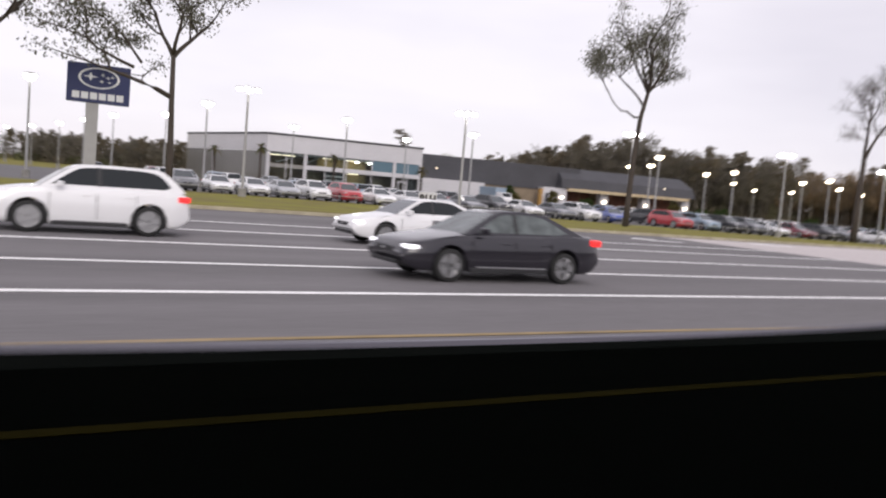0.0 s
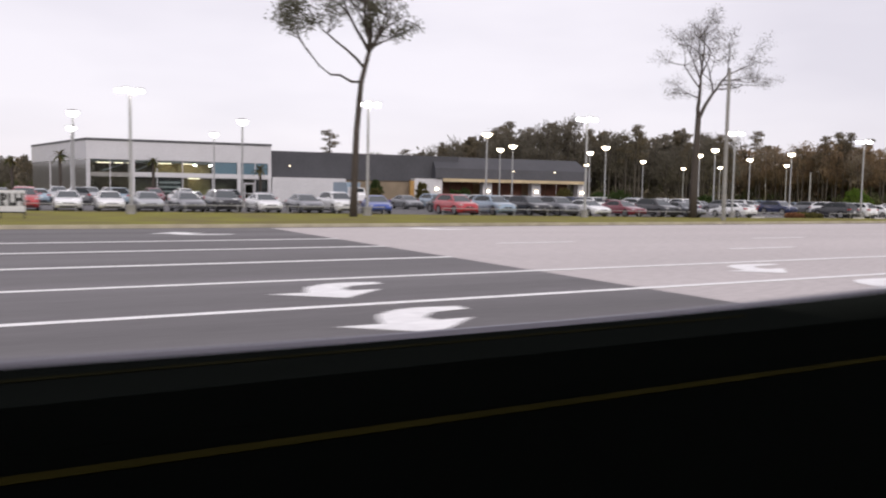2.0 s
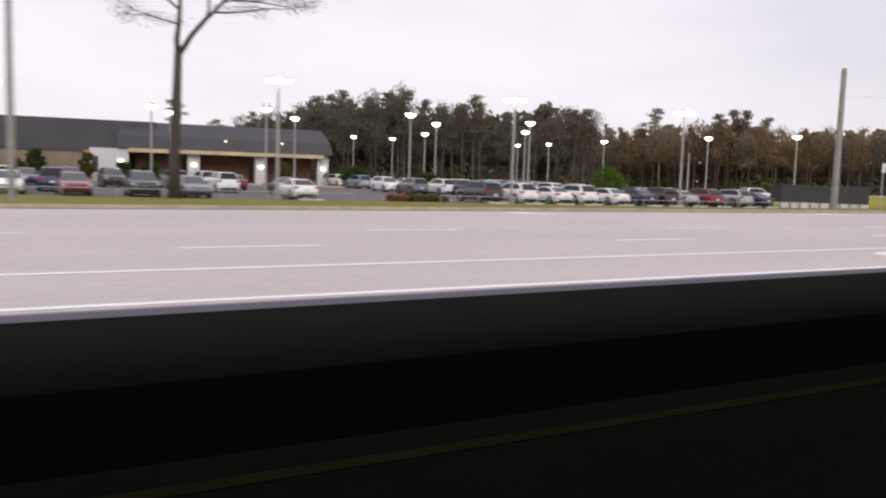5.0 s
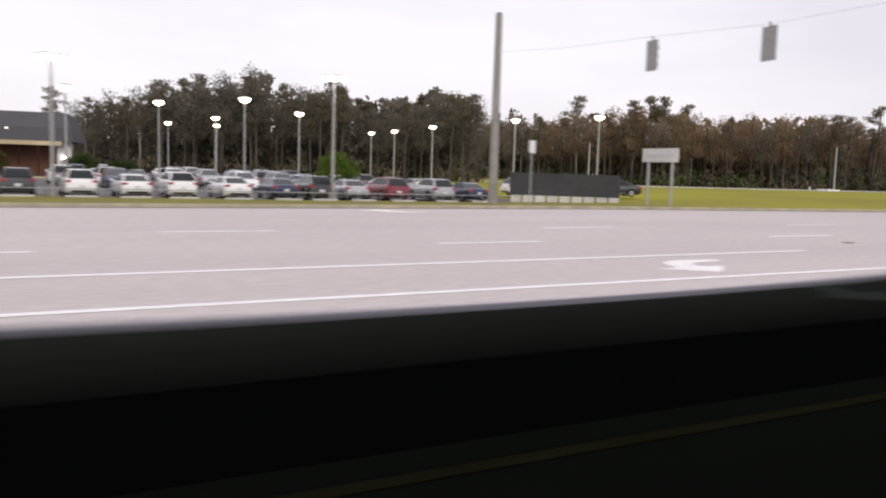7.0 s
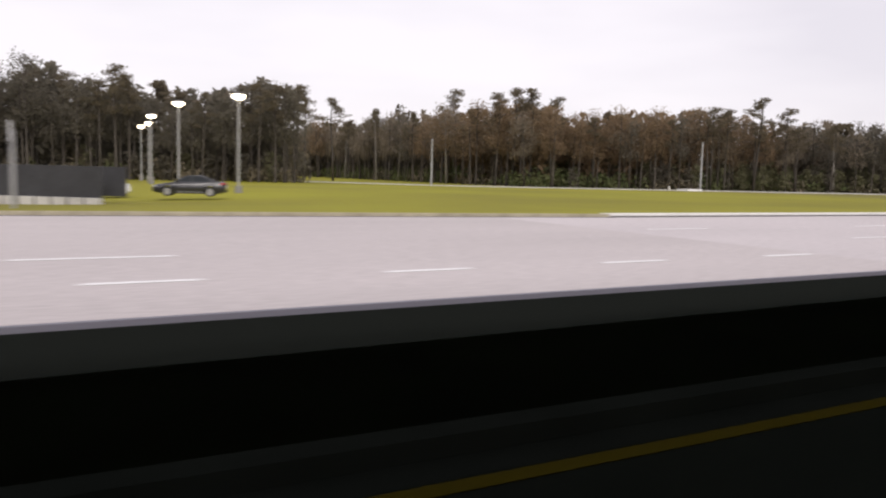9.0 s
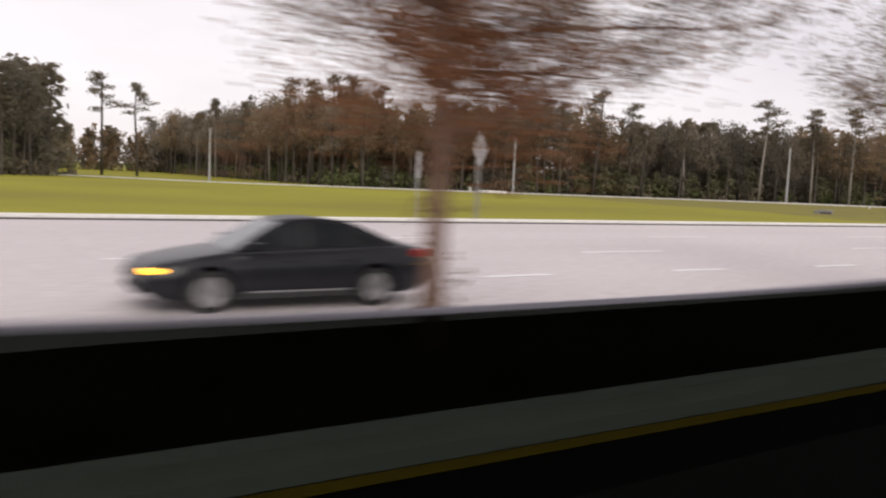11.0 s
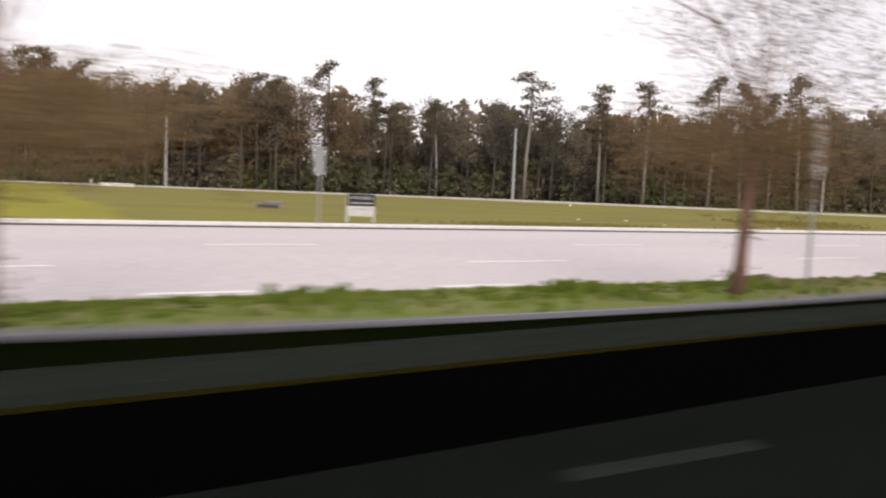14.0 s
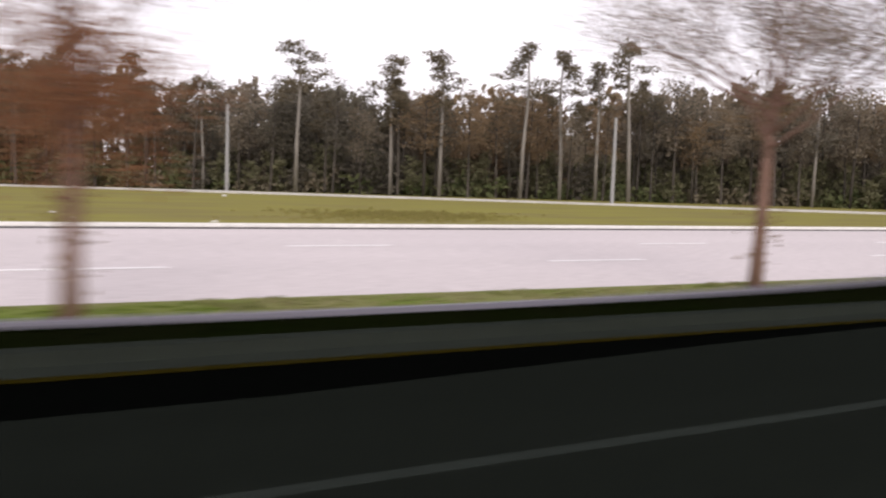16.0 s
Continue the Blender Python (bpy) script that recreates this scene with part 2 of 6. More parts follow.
DARK = plain("dark_metal", (0.06, 0.06, 0.065), 0.5, metal=0.3)
PANEL = material("white_facade_panel", (0.64, 0.63, 0.65), 0.5, scale=0.4, fine=8.0, bump=0.02, dark=0.92)
GREYROOF = material("dark_grey_cladding", (0.085, 0.085, 0.095), 0.7, scale=0.4, fine=6.0, bump=0.05, dark=0.85)
BEIGE = material("beige_stucco", (0.31, 0.245, 0.175), 0.9, scale=0.6, fine=12.0, bump=0.1)
INTERIOR = material("showroom_interior", (0.35, 0.30, 0.22), 0.8, scale=0.4, fine=3.0, bump=0.0, dark=0.4)
WINDOW = plain("facade_glass", (0.15, 0.145, 0.135), 0.10, spec=0.3)
def clear_glass(name, tint, gloss):
    m = bpy.data.materials.new(name)
    m.use_nodes = True
    n, l = m.node_tree.nodes, m.node_tree.links
    n.remove(n["Principled BSDF"])
    tr, gl, mx, fr = n.new("ShaderNodeBsdfTransparent"), n.new("ShaderNodeBsdfGlossy"), n.new("ShaderNodeMixShader"), n.new("ShaderNodeFresnel")
    tr.inputs["Color"].default_value = (*tint, 1)
    gl.inputs["Roughness"].default_value = gloss
    fr.inputs["IOR"].default_value = 1.28
    l.new(fr.outputs["Fac"], mx.inputs["Fac"])
    l.new(tr.outputs["BSDF"], mx.inputs[1])
    l.new(gl.outputs["BSDF"], mx.inputs[2])
    l.new(mx.outputs["Shader"], n["Material Output"].inputs["Surface"])
    return m


SHOWROOM = clear_glass("showroom_glass", (0.78, 0.83, 0.82), 0.03)
# bluish reflection in the upper panes, put into a plain colour
BLUE_REFLECTION = plain("blue_reflection_glass", (0.095, 0.165, 0.21), 0.12, spec=0.4)
WARM_WALL = material("warm_office_wall", (0.62, 0.50, 0.26), 0.8, scale=0.8, fine=4.0, bump=0.0, dark=0.6)
# glass doors drawn opaque; the warm lit interior is in their colour
BAY_DOOR = material("reddish_brown_bay_door", (0.21, 0.085, 0.05), 0.6, scale=0.8, fine=6.0, bump=0.03, dark=0.6)
# ochre tone stands for warm light falling on the column
LIT_COLUMN = material("warm_lit_stucco", (0.55, 0.33, 0.12), 0.9, scale=0.8, fine=10.0, bump=0.05)
BEAM = material("pale_stucco_beam", (0.66, 0.53, 0.34), 0.9, scale=0.6, fine=12.0, bump=0.05)
LAMP_IN = plain("interior_lamp", (1.0, 0.85, 0.6), 0.5, emit=4.0)
LIT = plain("lit_interior", (1.0, 0.72, 0.40), 0.6, emit=5.0)
BARK = material("tree_bark", (0.085, 0.07, 0.06), 0.95, scale=2.0, fine=12.0, bump=0.4, stretch=(3, 3, 0.5))
BARK_PALE = material("pale_trunk_bark", (0.32, 0.295, 0.268), 0.95, scale=0.7, fine=5.0, bump=0.3, stretch=(2, 2, 0.4))
BARK_RED = material("reddish_bark", (0.265, 0.158, 0.120), 0.95, scale=2.0, fine=12.0, bump=0.4, stretch=(3, 3, 0.5))
TRUNK_DIM = material("grey_forest_bark", (0.118, 0.102, 0.088), 0.95, scale=0.4, fine=3.0, bump=0.0, dark=0.5)
TWIG_D = material("dark_twigs", (0.075, 0.062, 0.055), 0.95, scale=1.0, fine=6.0, bump=0.0)
TWIG = material("grey_twigs", (0.26, 0.225, 0.20), 0.95, scale=1.0, fine=6.0, bump=0.0)
LEAF_OAK = leaf_material("olive_leaves", (0.098, 0.102, 0.070), (0.190, 0.180, 0.140))
LEAF_PINE = leaf_material("pine_needles", (0.158, 0.136, 0.092), (0.200, 0.165, 0.118))
LEAF_RUST = leaf_material("rust_leaves", (0.215, 0.097, 0.054), (0.31, 0.16, 0.085))
LEAF_BROWN = leaf_material("brown_leaves", (0.165, 0.112, 0.060), (0.255, 0.178, 0.096))
LEAF_WOOD = leaf_material("bare_wood_haze", (0.245, 0.208, 0.160), (0.305, 0.257, 0.196))
LEAF_AUTUMN = leaf_material("autumn_wood_leaves", (0.250, 0.180, 0.116), (0.305, 0.222, 0.140))
LEAF_DUSK = leaf_material("grey_olive_wood_leaves", (0.150, 0.138, 0.110), (0.198, 0.178, 0.142))
LEAF_SHRUB = leaf_material("dark_shrub_leaves", (0.035, 0.06, 0.02), (0.07, 0.10, 0.03))
LEAF_FLOOR = leaf_material("brown_undergrowth_leaves", (0.205, 0.182, 0.132), (0.285, 0.242, 0.176))
LEAF_BUSH = leaf_material("undergrowth_leaves", (0.118, 0.150, 0.064), (0.200, 0.206, 0.106))
LEAF_SAPLING = leaf_material("green_sapling_leaves", (0.185, 0.188, 0.106), (0.256, 0.240, 0.152))
LEAF_HEDGE = leaf_material("clipped_bush_leaves", (0.07, 0.13, 0.02), (0.14, 0.20, 0.03))
LEAF_OLIVE = leaf_material("olive_shrub_leaves", (0.09, 0.085, 0.03), (0.16, 0.14, 0.05))
PALE_BLADE = leaf_material("pale_grass_blades", (0.17, 0.19, 0.06), (0.30, 0.28, 0.14))
DRY_BLADE = leaf_material("dry_grass_blades", (0.25, 0.228, 0.068), (0.30, 0.26, 0.10))
PALM = leaf_material("palm_leaves", (0.06, 0.08, 0.03), (0.16, 0.12, 0.06))
TYRE = plain("tyre_rubber", (0.02, 0.02, 0.02), 0.85)
RIM = plain("wheel_rim", (0.45, 0.45, 0.46), 0.35, metal=0.8)
CARGLASS = plain("car_glass", (0.014, 0.018, 0.020), 0.08, spec=0.38)
SCREEN_GLASS = plain("windscreen_glass", (0.055, 0.065, 0.072), 0.06, spec=0.8)
# opaque glass with pale mottled reflections put into its colour
TEAL_REFLECTION = material("greenish_reflection_car_glass", (0.15, 0.175, 0.175), 0.12, scale=2.5, fine=6.0, bump=0.0, dark=0.45, spec=0.6)
TAIL = plain("tail_light", (0.75, 0.03, 0.03), 0.3, emit=0.9)
TAIL_OFF = plain("tail_light_off", (0.35, 0.02, 0.02), 0.3)
HEAD = plain("head_light", (0.95, 0.95, 1.0), 0.2, emit=1.3)
HEAD_OFF = plain("head_light_off", (0.65, 0.66, 0.68), 0.15, metal=0.4)
AMBER = plain("amber_light", (1.0, 0.45, 0.03), 0.3, emit=4.0)
TRIM = plain("black_plastic_trim", (0.02, 0.02, 0.022), 0.6)
SIGN_W = material("white_sign_face", (0.72, 0.72, 0.73), 0.6, scale=1.0, fine=10.0, bump=0.0, dark=0.9)
SIGN_BACK = material("sign_back_aluminium", (0.38, 0.375, 0.375), 0.6, scale=2.0, fine=12.0, bump=0.0, dark=0.85)
BLACK = plain("black_letters", (0.02, 0.02, 0.02), 0.7)
NAVY = plain("navy_sign_face", (0.015, 0.025, 0.11), 0.4)
SILVER = plain("silver_emblem", (0.75, 0.77, 0.80), 0.4)
SCREEN = material("dark_grey_screen", (0.06, 0.06, 0.065), 0.8, scale=0.8, fine=8.0, bump=0.1)
PANE = tinted("tinted_window_film", (0.150, 0.166, 0.155))
EDGE = plain("polished_glass_edge", (0.125, 0.12, 0.15), 0.5)


# ---------------- small tools ----------------
def mesh_of(name, verts, faces, smooth=False):
    me = bpy.data.meshes.new(name)
    me.from_pydata([tuple(v) for v in verts], [], faces)
    if smooth:
        me.polygons.foreach_set("use_smooth", [True] * len(me.polygons))
    me.update()
    return me


def part(name, me, mat, parent=None, label=""):
    """One mesh object, under a thing or a part. me: a mesh, a bmesh, or (vertices, faces)."""
    if isinstance(me, tuple):
        me = mesh_of(name, *me)
    elif isinstance(me, bmesh.types.BMesh):
        b, me = me, bpy.data.meshes.new(name)
        b.to_mesh(me)
        b.free()
    ob = new(name, me)
    if mat and not me.materials:
        me.materials.append(mat)
    elif mat and me.materials[0] is not mat:
        ob.material_slots[0].link = "OBJECT"
        ob.material_slots[0].material = mat
    ob.parent = parent
    return tagged(ob, label=label)


def thing(name, m, label, category, group="", kind=""):
    """An empty at the base of a thing, which carries its tags."""
    e = new(name)
    e.empty_display_size = 0.2
    e.matrix_basis = m
    return tagged(e, label, category, group, kind)


def box(x0, x1, y0, y1, z0, z1, bevel=0.0):
    b = bmesh.new()
    v = [b.verts.new(p) for p in ((x0, y0, z0), (x1, y0, z0), (x1, y1, z0), (x0, y1, z0), (x0, y0, z1), (x1, y0, z1), (x1, y1, z1), (x0, y1, z1))]
    for f in ((0, 3, 2, 1), (4, 5, 6, 7), (0, 1, 5, 4), (1, 2, 6, 5), (2, 3, 7, 6), (3, 0, 4, 7)):
        b.faces.new([v[i] for i in f])
    if bevel:
        bmesh.ops.bevel(b, geom=b.edges[:], offset=bevel, segments=2, affect="EDGES", profile=0.5)
    return b


def tube(points, radii, sides=6, verts=None, faces=None):
    """A tapered tube along points; adds to verts and faces when given."""
    verts = [] if verts is None else verts
    faces = [] if faces is None else faces
    base = len(verts)
    n = len(points)
    for i, p in enumerate(points):
        p = Vector(p)
        d = (Vector(points[min(i + 1, n - 1)]) - Vector(points[max(i - 1, 0)])).normalized()
        a = d.orthogonal().normalized()
        if abs(d.z) > 0.3:
            a = Vector((1, 0, 0)) - d * d.x
            a.normalize()
        c = d.cross(a)
        for k in range(sides):
            g = 2 * math.pi * k / sides
            verts.append(p + (a * math.cos(g) + c * math.sin(g)) * radii[i])
    for i in range(n - 1):
        for k in range(sides):
            q = base + i * sides + k
            r = base + i * sides + (k + 1) % sides
            faces.append((q, r, r + sides, q + sides))
    faces.append(tuple(base + k for k in reversed(range(sides))))
    faces.append(tuple(base + (n - 1) * sides + k for k in range(sides)))
    return verts, faces


def prism(outline, z0, z1):
    """A flat slab with the outline (counter-clockwise)."""
    n = len(outline)
    v = [(x, y, z0) for x, y in outline] + [(x, y, z1) for x, y in outline]
    f = [tuple(reversed(range(n))), tuple(range(n, 2 * n))] + [(i, (i + 1) % n, n + (i + 1) % n, n + i) for i in range(n)]
    return v, f


def between(x, table):
    return float(np.interp(x, [a for a, _ in table], [b for _, b in table]))


def ribbon(xs, near, far, z0, z1):
    """A slab along the road, from y = near(x) to far(x), z0 to z1 (numbers, or functions of x)."""
    v, f = [], []
    for x in xs:
        a, b = (z(x) if callable(z) else z for z in (z0, z1))
        v += [(x, near(x), a), (x, far(x), a), (x, near(x), b), (x, far(x), b)]
    for i in range(len(xs) - 1):
        a, b = 4 * i, 4 * i + 4
        f += [(a + 2, b + 2, b + 3, a + 3), (a, a + 1, b + 1, b), (a, b, b + 2, a + 2), (a + 1, a + 3, b + 3, b + 1)]
    e = 4 * (len(xs) - 1)
    f += [(0, 2, 3, 1), (e, e + 1, e + 3, e + 2)]
    return v, f


def setting(name, me, mat, label="", category=""):
    return tagged(part(name, me, mat), label, category, "", "structure")


# ---------------- ground, roads, kerbs ----------------
FAR_KERB = ((-400, 32.3), (118, 32.3), (150, 28.6), (600, 28.6))          # far edge of the opposite carriageway
OWN_LINE = ((-400, 5.0), (12, 4.92), (20, 4.87), (31, 4.8), (36, 4.63), (70, 4.15), (96, 4.06), (111, 3.92), (154, 4.1), (159, 4.33), (171.5, 4.6), (178, 5.03), (188, 5.47), (198, 6.05),
            (207, 6.45), (214.5, 6.95), (223.5, 7.64), (232, 8.03), (240, 8.05), (250, 8.15), (600, 8.2))
OPP_EDGE = ((-400, 6.4), (110, 6.5), (116, 6.9), (121, 7.4), (150, 7.9), (157, 8.05), (162, 8.7), (175, 9.0), (191, 9.95), (196, 10.5), (201, 11.05), (207, 11.5), (218, 12.2), (240, 12.3), (257, 12.0), (600, 12.3))


def kerb_y(x):
    return between(x, FAR_KERB)


def own_y(x):
    return between(x, OWN_LINE)


def opp_y(x):
    return between(x, OPP_EDGE)


XS = [-380, -120] + list(range(-60, 345, 6)) + [400, 590]

LOT_Z = ((-60, -0.02), (45, -0.02), (75, -0.20), (110, -0.34), (122, -0.36))


def lot_z(x):
    return between(x, LOT_Z)


gx = [-2600, -1200, -600, -380, -200, -120] + list(range(-60, 360, 12)) + [400, 500, 590, 900, 1600, 2800]
g_off = [0.32, 1.2, 4, 8, 13, 20, 30, 42, 56, 72, 90, 120, 170, 240, 400, 800, 1600, 2600]
gv, gf = [], []
for gi, x in enumerate(gx):
    for o in [-2600, -900, -300, -80, -50, 0.30] + g_off:
        y = kerb_y(x) + o
        z = -0.16 if o <= 0.30 else 0.13
        if o > 1:
            swale = max(0.0, min(1.0, (x - 205) / 22)) * math.exp(-((o - 9) / 6) ** 2) * 0.35
            z = 0.12 - swale + 0.05 * noise.noise((x * 0.05, o * 0.05, 0)) - 0.7 * max(0.0, min(1.0, (o - 45) / 50))
            near_lot = max(0.0, min(1.0, (146 - x) / 22)) * max(0.0, min(1.0, (o - 2) / 10))
            floor_z = lot_z(x) - (0.25 if o > 14 else 0.0)
            z = z * (1 - near_lot) + min(z, floor_z) * near_lot
        gv.append((x, y, z))
gm = len(g_off) + 6
for i in range(len(gx) - 1):
    for j in range(gm - 1):
        a = i * gm + j
        gf.append((a, a + gm, a + gm + 1, a + 1))
setting("ground", (gv, gf, True), GRASS, "wide yellow-green mown grass field beside the road", "ground")

setting("road", ribbon([x for x in XS if x <= 30] + [32], opp_y, kerb_y, -0.14, 0.0), ASPHALT, "dark asphalt carriageway with worn wheel tracks", "road")
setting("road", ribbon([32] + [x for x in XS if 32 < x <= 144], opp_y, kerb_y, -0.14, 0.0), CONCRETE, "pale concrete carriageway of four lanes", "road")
setting("road", ribbon([x for x in XS if x >= 144], opp_y, kerb_y, -0.14, 0.0), CONCRETE_F, "fresh pale concrete carriageway of four lanes", "road")
OWN_LOW, OWN_MID, OWN_HIGH = [x for x in XS if x <= 30] + [31.7], [31.7] + [x for x in XS if 32 < x <= 132], [x for x in XS if x >= 132]
for xs, mat, word in ((OWN_LOW, OWN_ASPHALT, "black fresh"), (OWN_MID, GREY_ASPHALT, "older grey"), (OWN_HIGH, OWN_ASPHALT, "black fresh")):
    setting("road", ribbon(xs, lambda x: -11.0, lambda x: own_y(x) + 0.12, -0.14, 0.0), mat, word + " asphalt carriageway on the near side", "road")
OLD_EDGE = ((132, 3.95), (138, 3.5), (155, 3.5), (164, 3.62), (168, 3.8), (190.7, 4.1), (195.4, 4.34), (204, 4.52), (215.6, 4.82), (220, 5.19), (232, 5.93), (241, 6.7), (250, 6.9), (255, 6.95), (260, 7.9), (600, 8.0))
for xs, mat, word in (([x for x in OWN_HIGH if x <= 198], DIM_ASPHALT, "dim grey"), ([x for x in OWN_HIGH if x >= 198], OLD_ASPHALT, "pale grey")):
    setting("road_patch", ribbon(xs, lambda x: -11.0, lambda x: between(x, OLD_EDGE), 0.001, 0.004), mat, word + " older asphalt of the near lanes", "road")
OLD, FRESH, NOSE = [x for x in XS if x <= 150], [x for x in XS if x >= 150], 110.4
FLUSH, RAISED = [x for x in XS if x < NOSE] + [NOSE], [NOSE] + [x for x in XS if x > NOSE]
def back(x):
    """How far the back of the near kerb stands from the yellow line."""
    return between(x, ((112, 0.82), (150, 0.62), (158, 0.64), (175, 0.75), (190, 0.82)))


WORN, CLEAN = [x for x in RAISED if x <= 138], [x for x in RAISED if x >= 138]
for xs, mat, word in ((WORN, STAINED_SHADED, "dark stained"), (CLEAN, KERB_F, "pale")):
    setting("gutter", ribbon(xs, lambda x: own_y(x) + 0.122, lambda x: own_y(x) + back(x) - 0.27, -0.14, 0.002), mat, word + " concrete gutter beside the median", "gutter")
    setting("kerb", ribbon(xs, lambda x: own_y(x) + back(x) - 0.268, lambda x: own_y(x) + back(x), -0.14, 0.15), mat, word + " worn concrete kerb along the median", "kerb")
setting("kerb", ribbon(RAISED, lambda x: opp_y(x) - 0.30, lambda x: opp_y(x) - 0.002, -0.14, 0.05), GUTTER, "concrete kerb of the median", "kerb")
setting("kerb", ribbon(OLD, lambda x: kerb_y(x) + 0.002, lambda x: kerb_y(x) + 0.32, -0.14, 0.14), KERB_D, "worn concrete kerb beside the verge", "kerb")
# thin dark strip: shade of the far kerb's face put into its colour
setting("kerb", ribbon(FRESH, lambda x: kerb_y(x) + 0.002, lambda x: kerb_y(x) + 0.05, -0.14, 0.052), STAINED_SHADED, "far kerb face, its shade painted dark", "kerb")
setting("kerb", ribbon(FRESH, lambda x: kerb_y(x) + 0.052, lambda x: kerb_y(x) + 0.72, -0.14, 0.15), KERB_F, "bright pale concrete kerb strip beside the field", "kerb")
# dark strips paint the shadow line along the far kerb's foot
setting("gutter", ribbon(OLD, lambda x: kerb_y(x) - 0.42, lambda x: kerb_y(x) - 0.002, 0.001, 0.004), LOT, "gutter painted dark for the shade at the far kerb", "gutter")
setting("gutter", ribbon(FRESH, lambda x: kerb_y(x) - 0.25, lambda x: kerb_y(x) - 0.002, 0.001, 0.004), OWN_ASPHALT, "gutter painted dark for the shade at the far kerb", "gutter")
for xs, mat, word in (([x for x in RAISED if x <= 186], DARK_GRASS, "darkened grass"), ([x for x in RAISED if x >= 186], LUSH, "green grass")):
    setting("median", ribbon(xs, lambda x: own_y(x) + back(x) + 0.002, lambda x: opp_y(x) - 0.302, -0.14, 0.13), mat, word + " median between the carriageways", "median")
setting("median", ribbon(FLUSH, lambda x: own_y(x) + 0.45, lambda x: opp_y(x) - 0.002, -0.14, 0.004), OWN_ASPHALT, "narrow dark paved median", "median")
for xs, mat, word in (([x for x in FLUSH if x < 31] + [31.7], OWN_ASPHALT, "black"), ([31.7] + [x for x in FLUSH if x > 32], GREY_ASPHALT, "grey")):
    setting("gutter", ribbon(xs, lambda x: own_y(x) + 0.122, lambda x: own_y(x) + 0.448, -0.14, 0.002), mat, word + " paved strip beside the dark median", "gutter")


def line(name, x0, x1, y, mat, label, width=0.15):
    xs = [x0 + (x1 - x0) * i / max(1, int((x1 - x0) / 6)) for i in range(max(1, int((x1 - x0) / 6)) + 1)]
    f = y if callable(y) else (lambda x: y)
    return setting(name, ribbon(xs, lambda x: f(x) - width / 2, lambda x: f(x) + width / 2, 0.006, 0.010), mat, label, "road marking")


for y in (10.32, 13.52):
    line("lane_line", -120, 110.3, y, PAINT_W, "long white lane line on the road", 0.19)
for y in (17.1, 20.98, 24.6):
    line("lane_line", -120, 32, y, PAINT_W, "long white lane line on dark asphalt", 0.24)
line("edge_line", -120, 31, 7.36, FADED_Y, "faded yellow edge line", 0.11)
line("edge_line", -120, 31.5, own_y, WORN_Y, "yellow edge line on black asphalt", 0.13)
line("edge_line", 31.9, 126, own_y, FADED_Y, "worn yellow edge line on grey asphalt", 0.13)
line("edge_line", 126, 340, own_y, PAINT_Y, "yellow edge line on black asphalt", 0.16)


def dashes(x0, x1, step, length, y, label):
    me = None
    x = x0
    while x < x1:
        if me is None:
            me = mesh_of("lane_dash", *ribbon((0, length), lambda q: -0.10, lambda q: 0.10, 0.006, 0.010))
        ob = part("lane_dash", me, PAINT_W)
        ob.location = (x, y, 0)
        tagged(ob, label, "road marking", "lane dashes", "structure")
        x += step


for x in (86.6, 89.4, 92.0):
    ob = setting("parking_line", ribbon((x, x + 0.14), lambda q: 47.4, lambda q: 52.0, lot_z(x) - 0.02, lot_z(x) + 0.006), PAINT_W, "thin white parking line on the lot", "road marking")
dashes(41.9, 130, 11.9, 3.05, 17.1, "short white lane dash on concrete")
dashes(150.8, 330, 12.3, 3.05, 16.98, "short white lane dash on concrete")
dashes(36.05, 125, 11.9, 3.05, 21.2, "short white lane dash on concrete")
dashes(145.75, 330, 12.25, 3.05, 21.65, "short white lane dash on concrete")
dashes(115.7, 145, 5.22, 1.85, 13.4, "short white lane dash on concrete")
dashes(148.6, 222, 5.22, 1.75, 13.0, "short white lane dash on concrete")
dashes(174.1, 231, 4.88, 1.85, 4.2, "short white lane dash on dark asphalt")
line("lane_line", 233.5, 340, lambda x: between(x, ((233, 4.27), (236, 4.28), (240, 4.5), (248, 4.72), (257, 4.85), (340, 4.9))), PAINT_W, "solid white line of the turn lane")


def arrow_mesh(stem):
    """Curved left-turn arrow: the stem comes from +x and bends, the head points to -y."""
    o = [(stem, 0.97), (0.64, 1.06), (0.25, 0.98), (-0.14, 0.66), (-0.33, 0.14), (-0.35, 0.0), (-0.95, 0.02), (0.0, -0.78), (0.92, 0.02), (0.40, 0.0), (0.34, 0.26), (0.66, 0.60), (stem, 0.70)]
    return mesh_of("turn_arrow", *prism(o, 0.006, 0.010))


ARROW, SHORT_ARROW = arrow_mesh(1.65), arrow_mesh(1.25)
for x, y, turn in ((26.55, 8.70, 0), (26.7, 11.82, 0), (36.7, 8.75, 0), (36.9, 12.0, 0), (82.2, 8.5, 0), (82.25, 11.67, 0), (104.15, 8.1, 0), (104.25, 11.6, 0), (238.35, 6.42, 180), (27.7, 28.6, -1), (38.3, 30.3, -1), (83.6, 30.4, -1), (105.9, 30.4, -1)):
    ob = part("turn_arrow", SHORT_ARROW if x < 27 else ARROW, PAINT_W)
    ob.matrix_basis = pose(x, y, 0, 0, 0, max(turn, 0)) @ Matrix.Diagonal((1, -1.0 if turn < 0 else 1.0, 1, 1))
    tagged(ob, "white right-turn arrow painted on the road" if turn < 0 else "white left-turn arrow painted on the road", "road marking", "turn arrows", "structure")

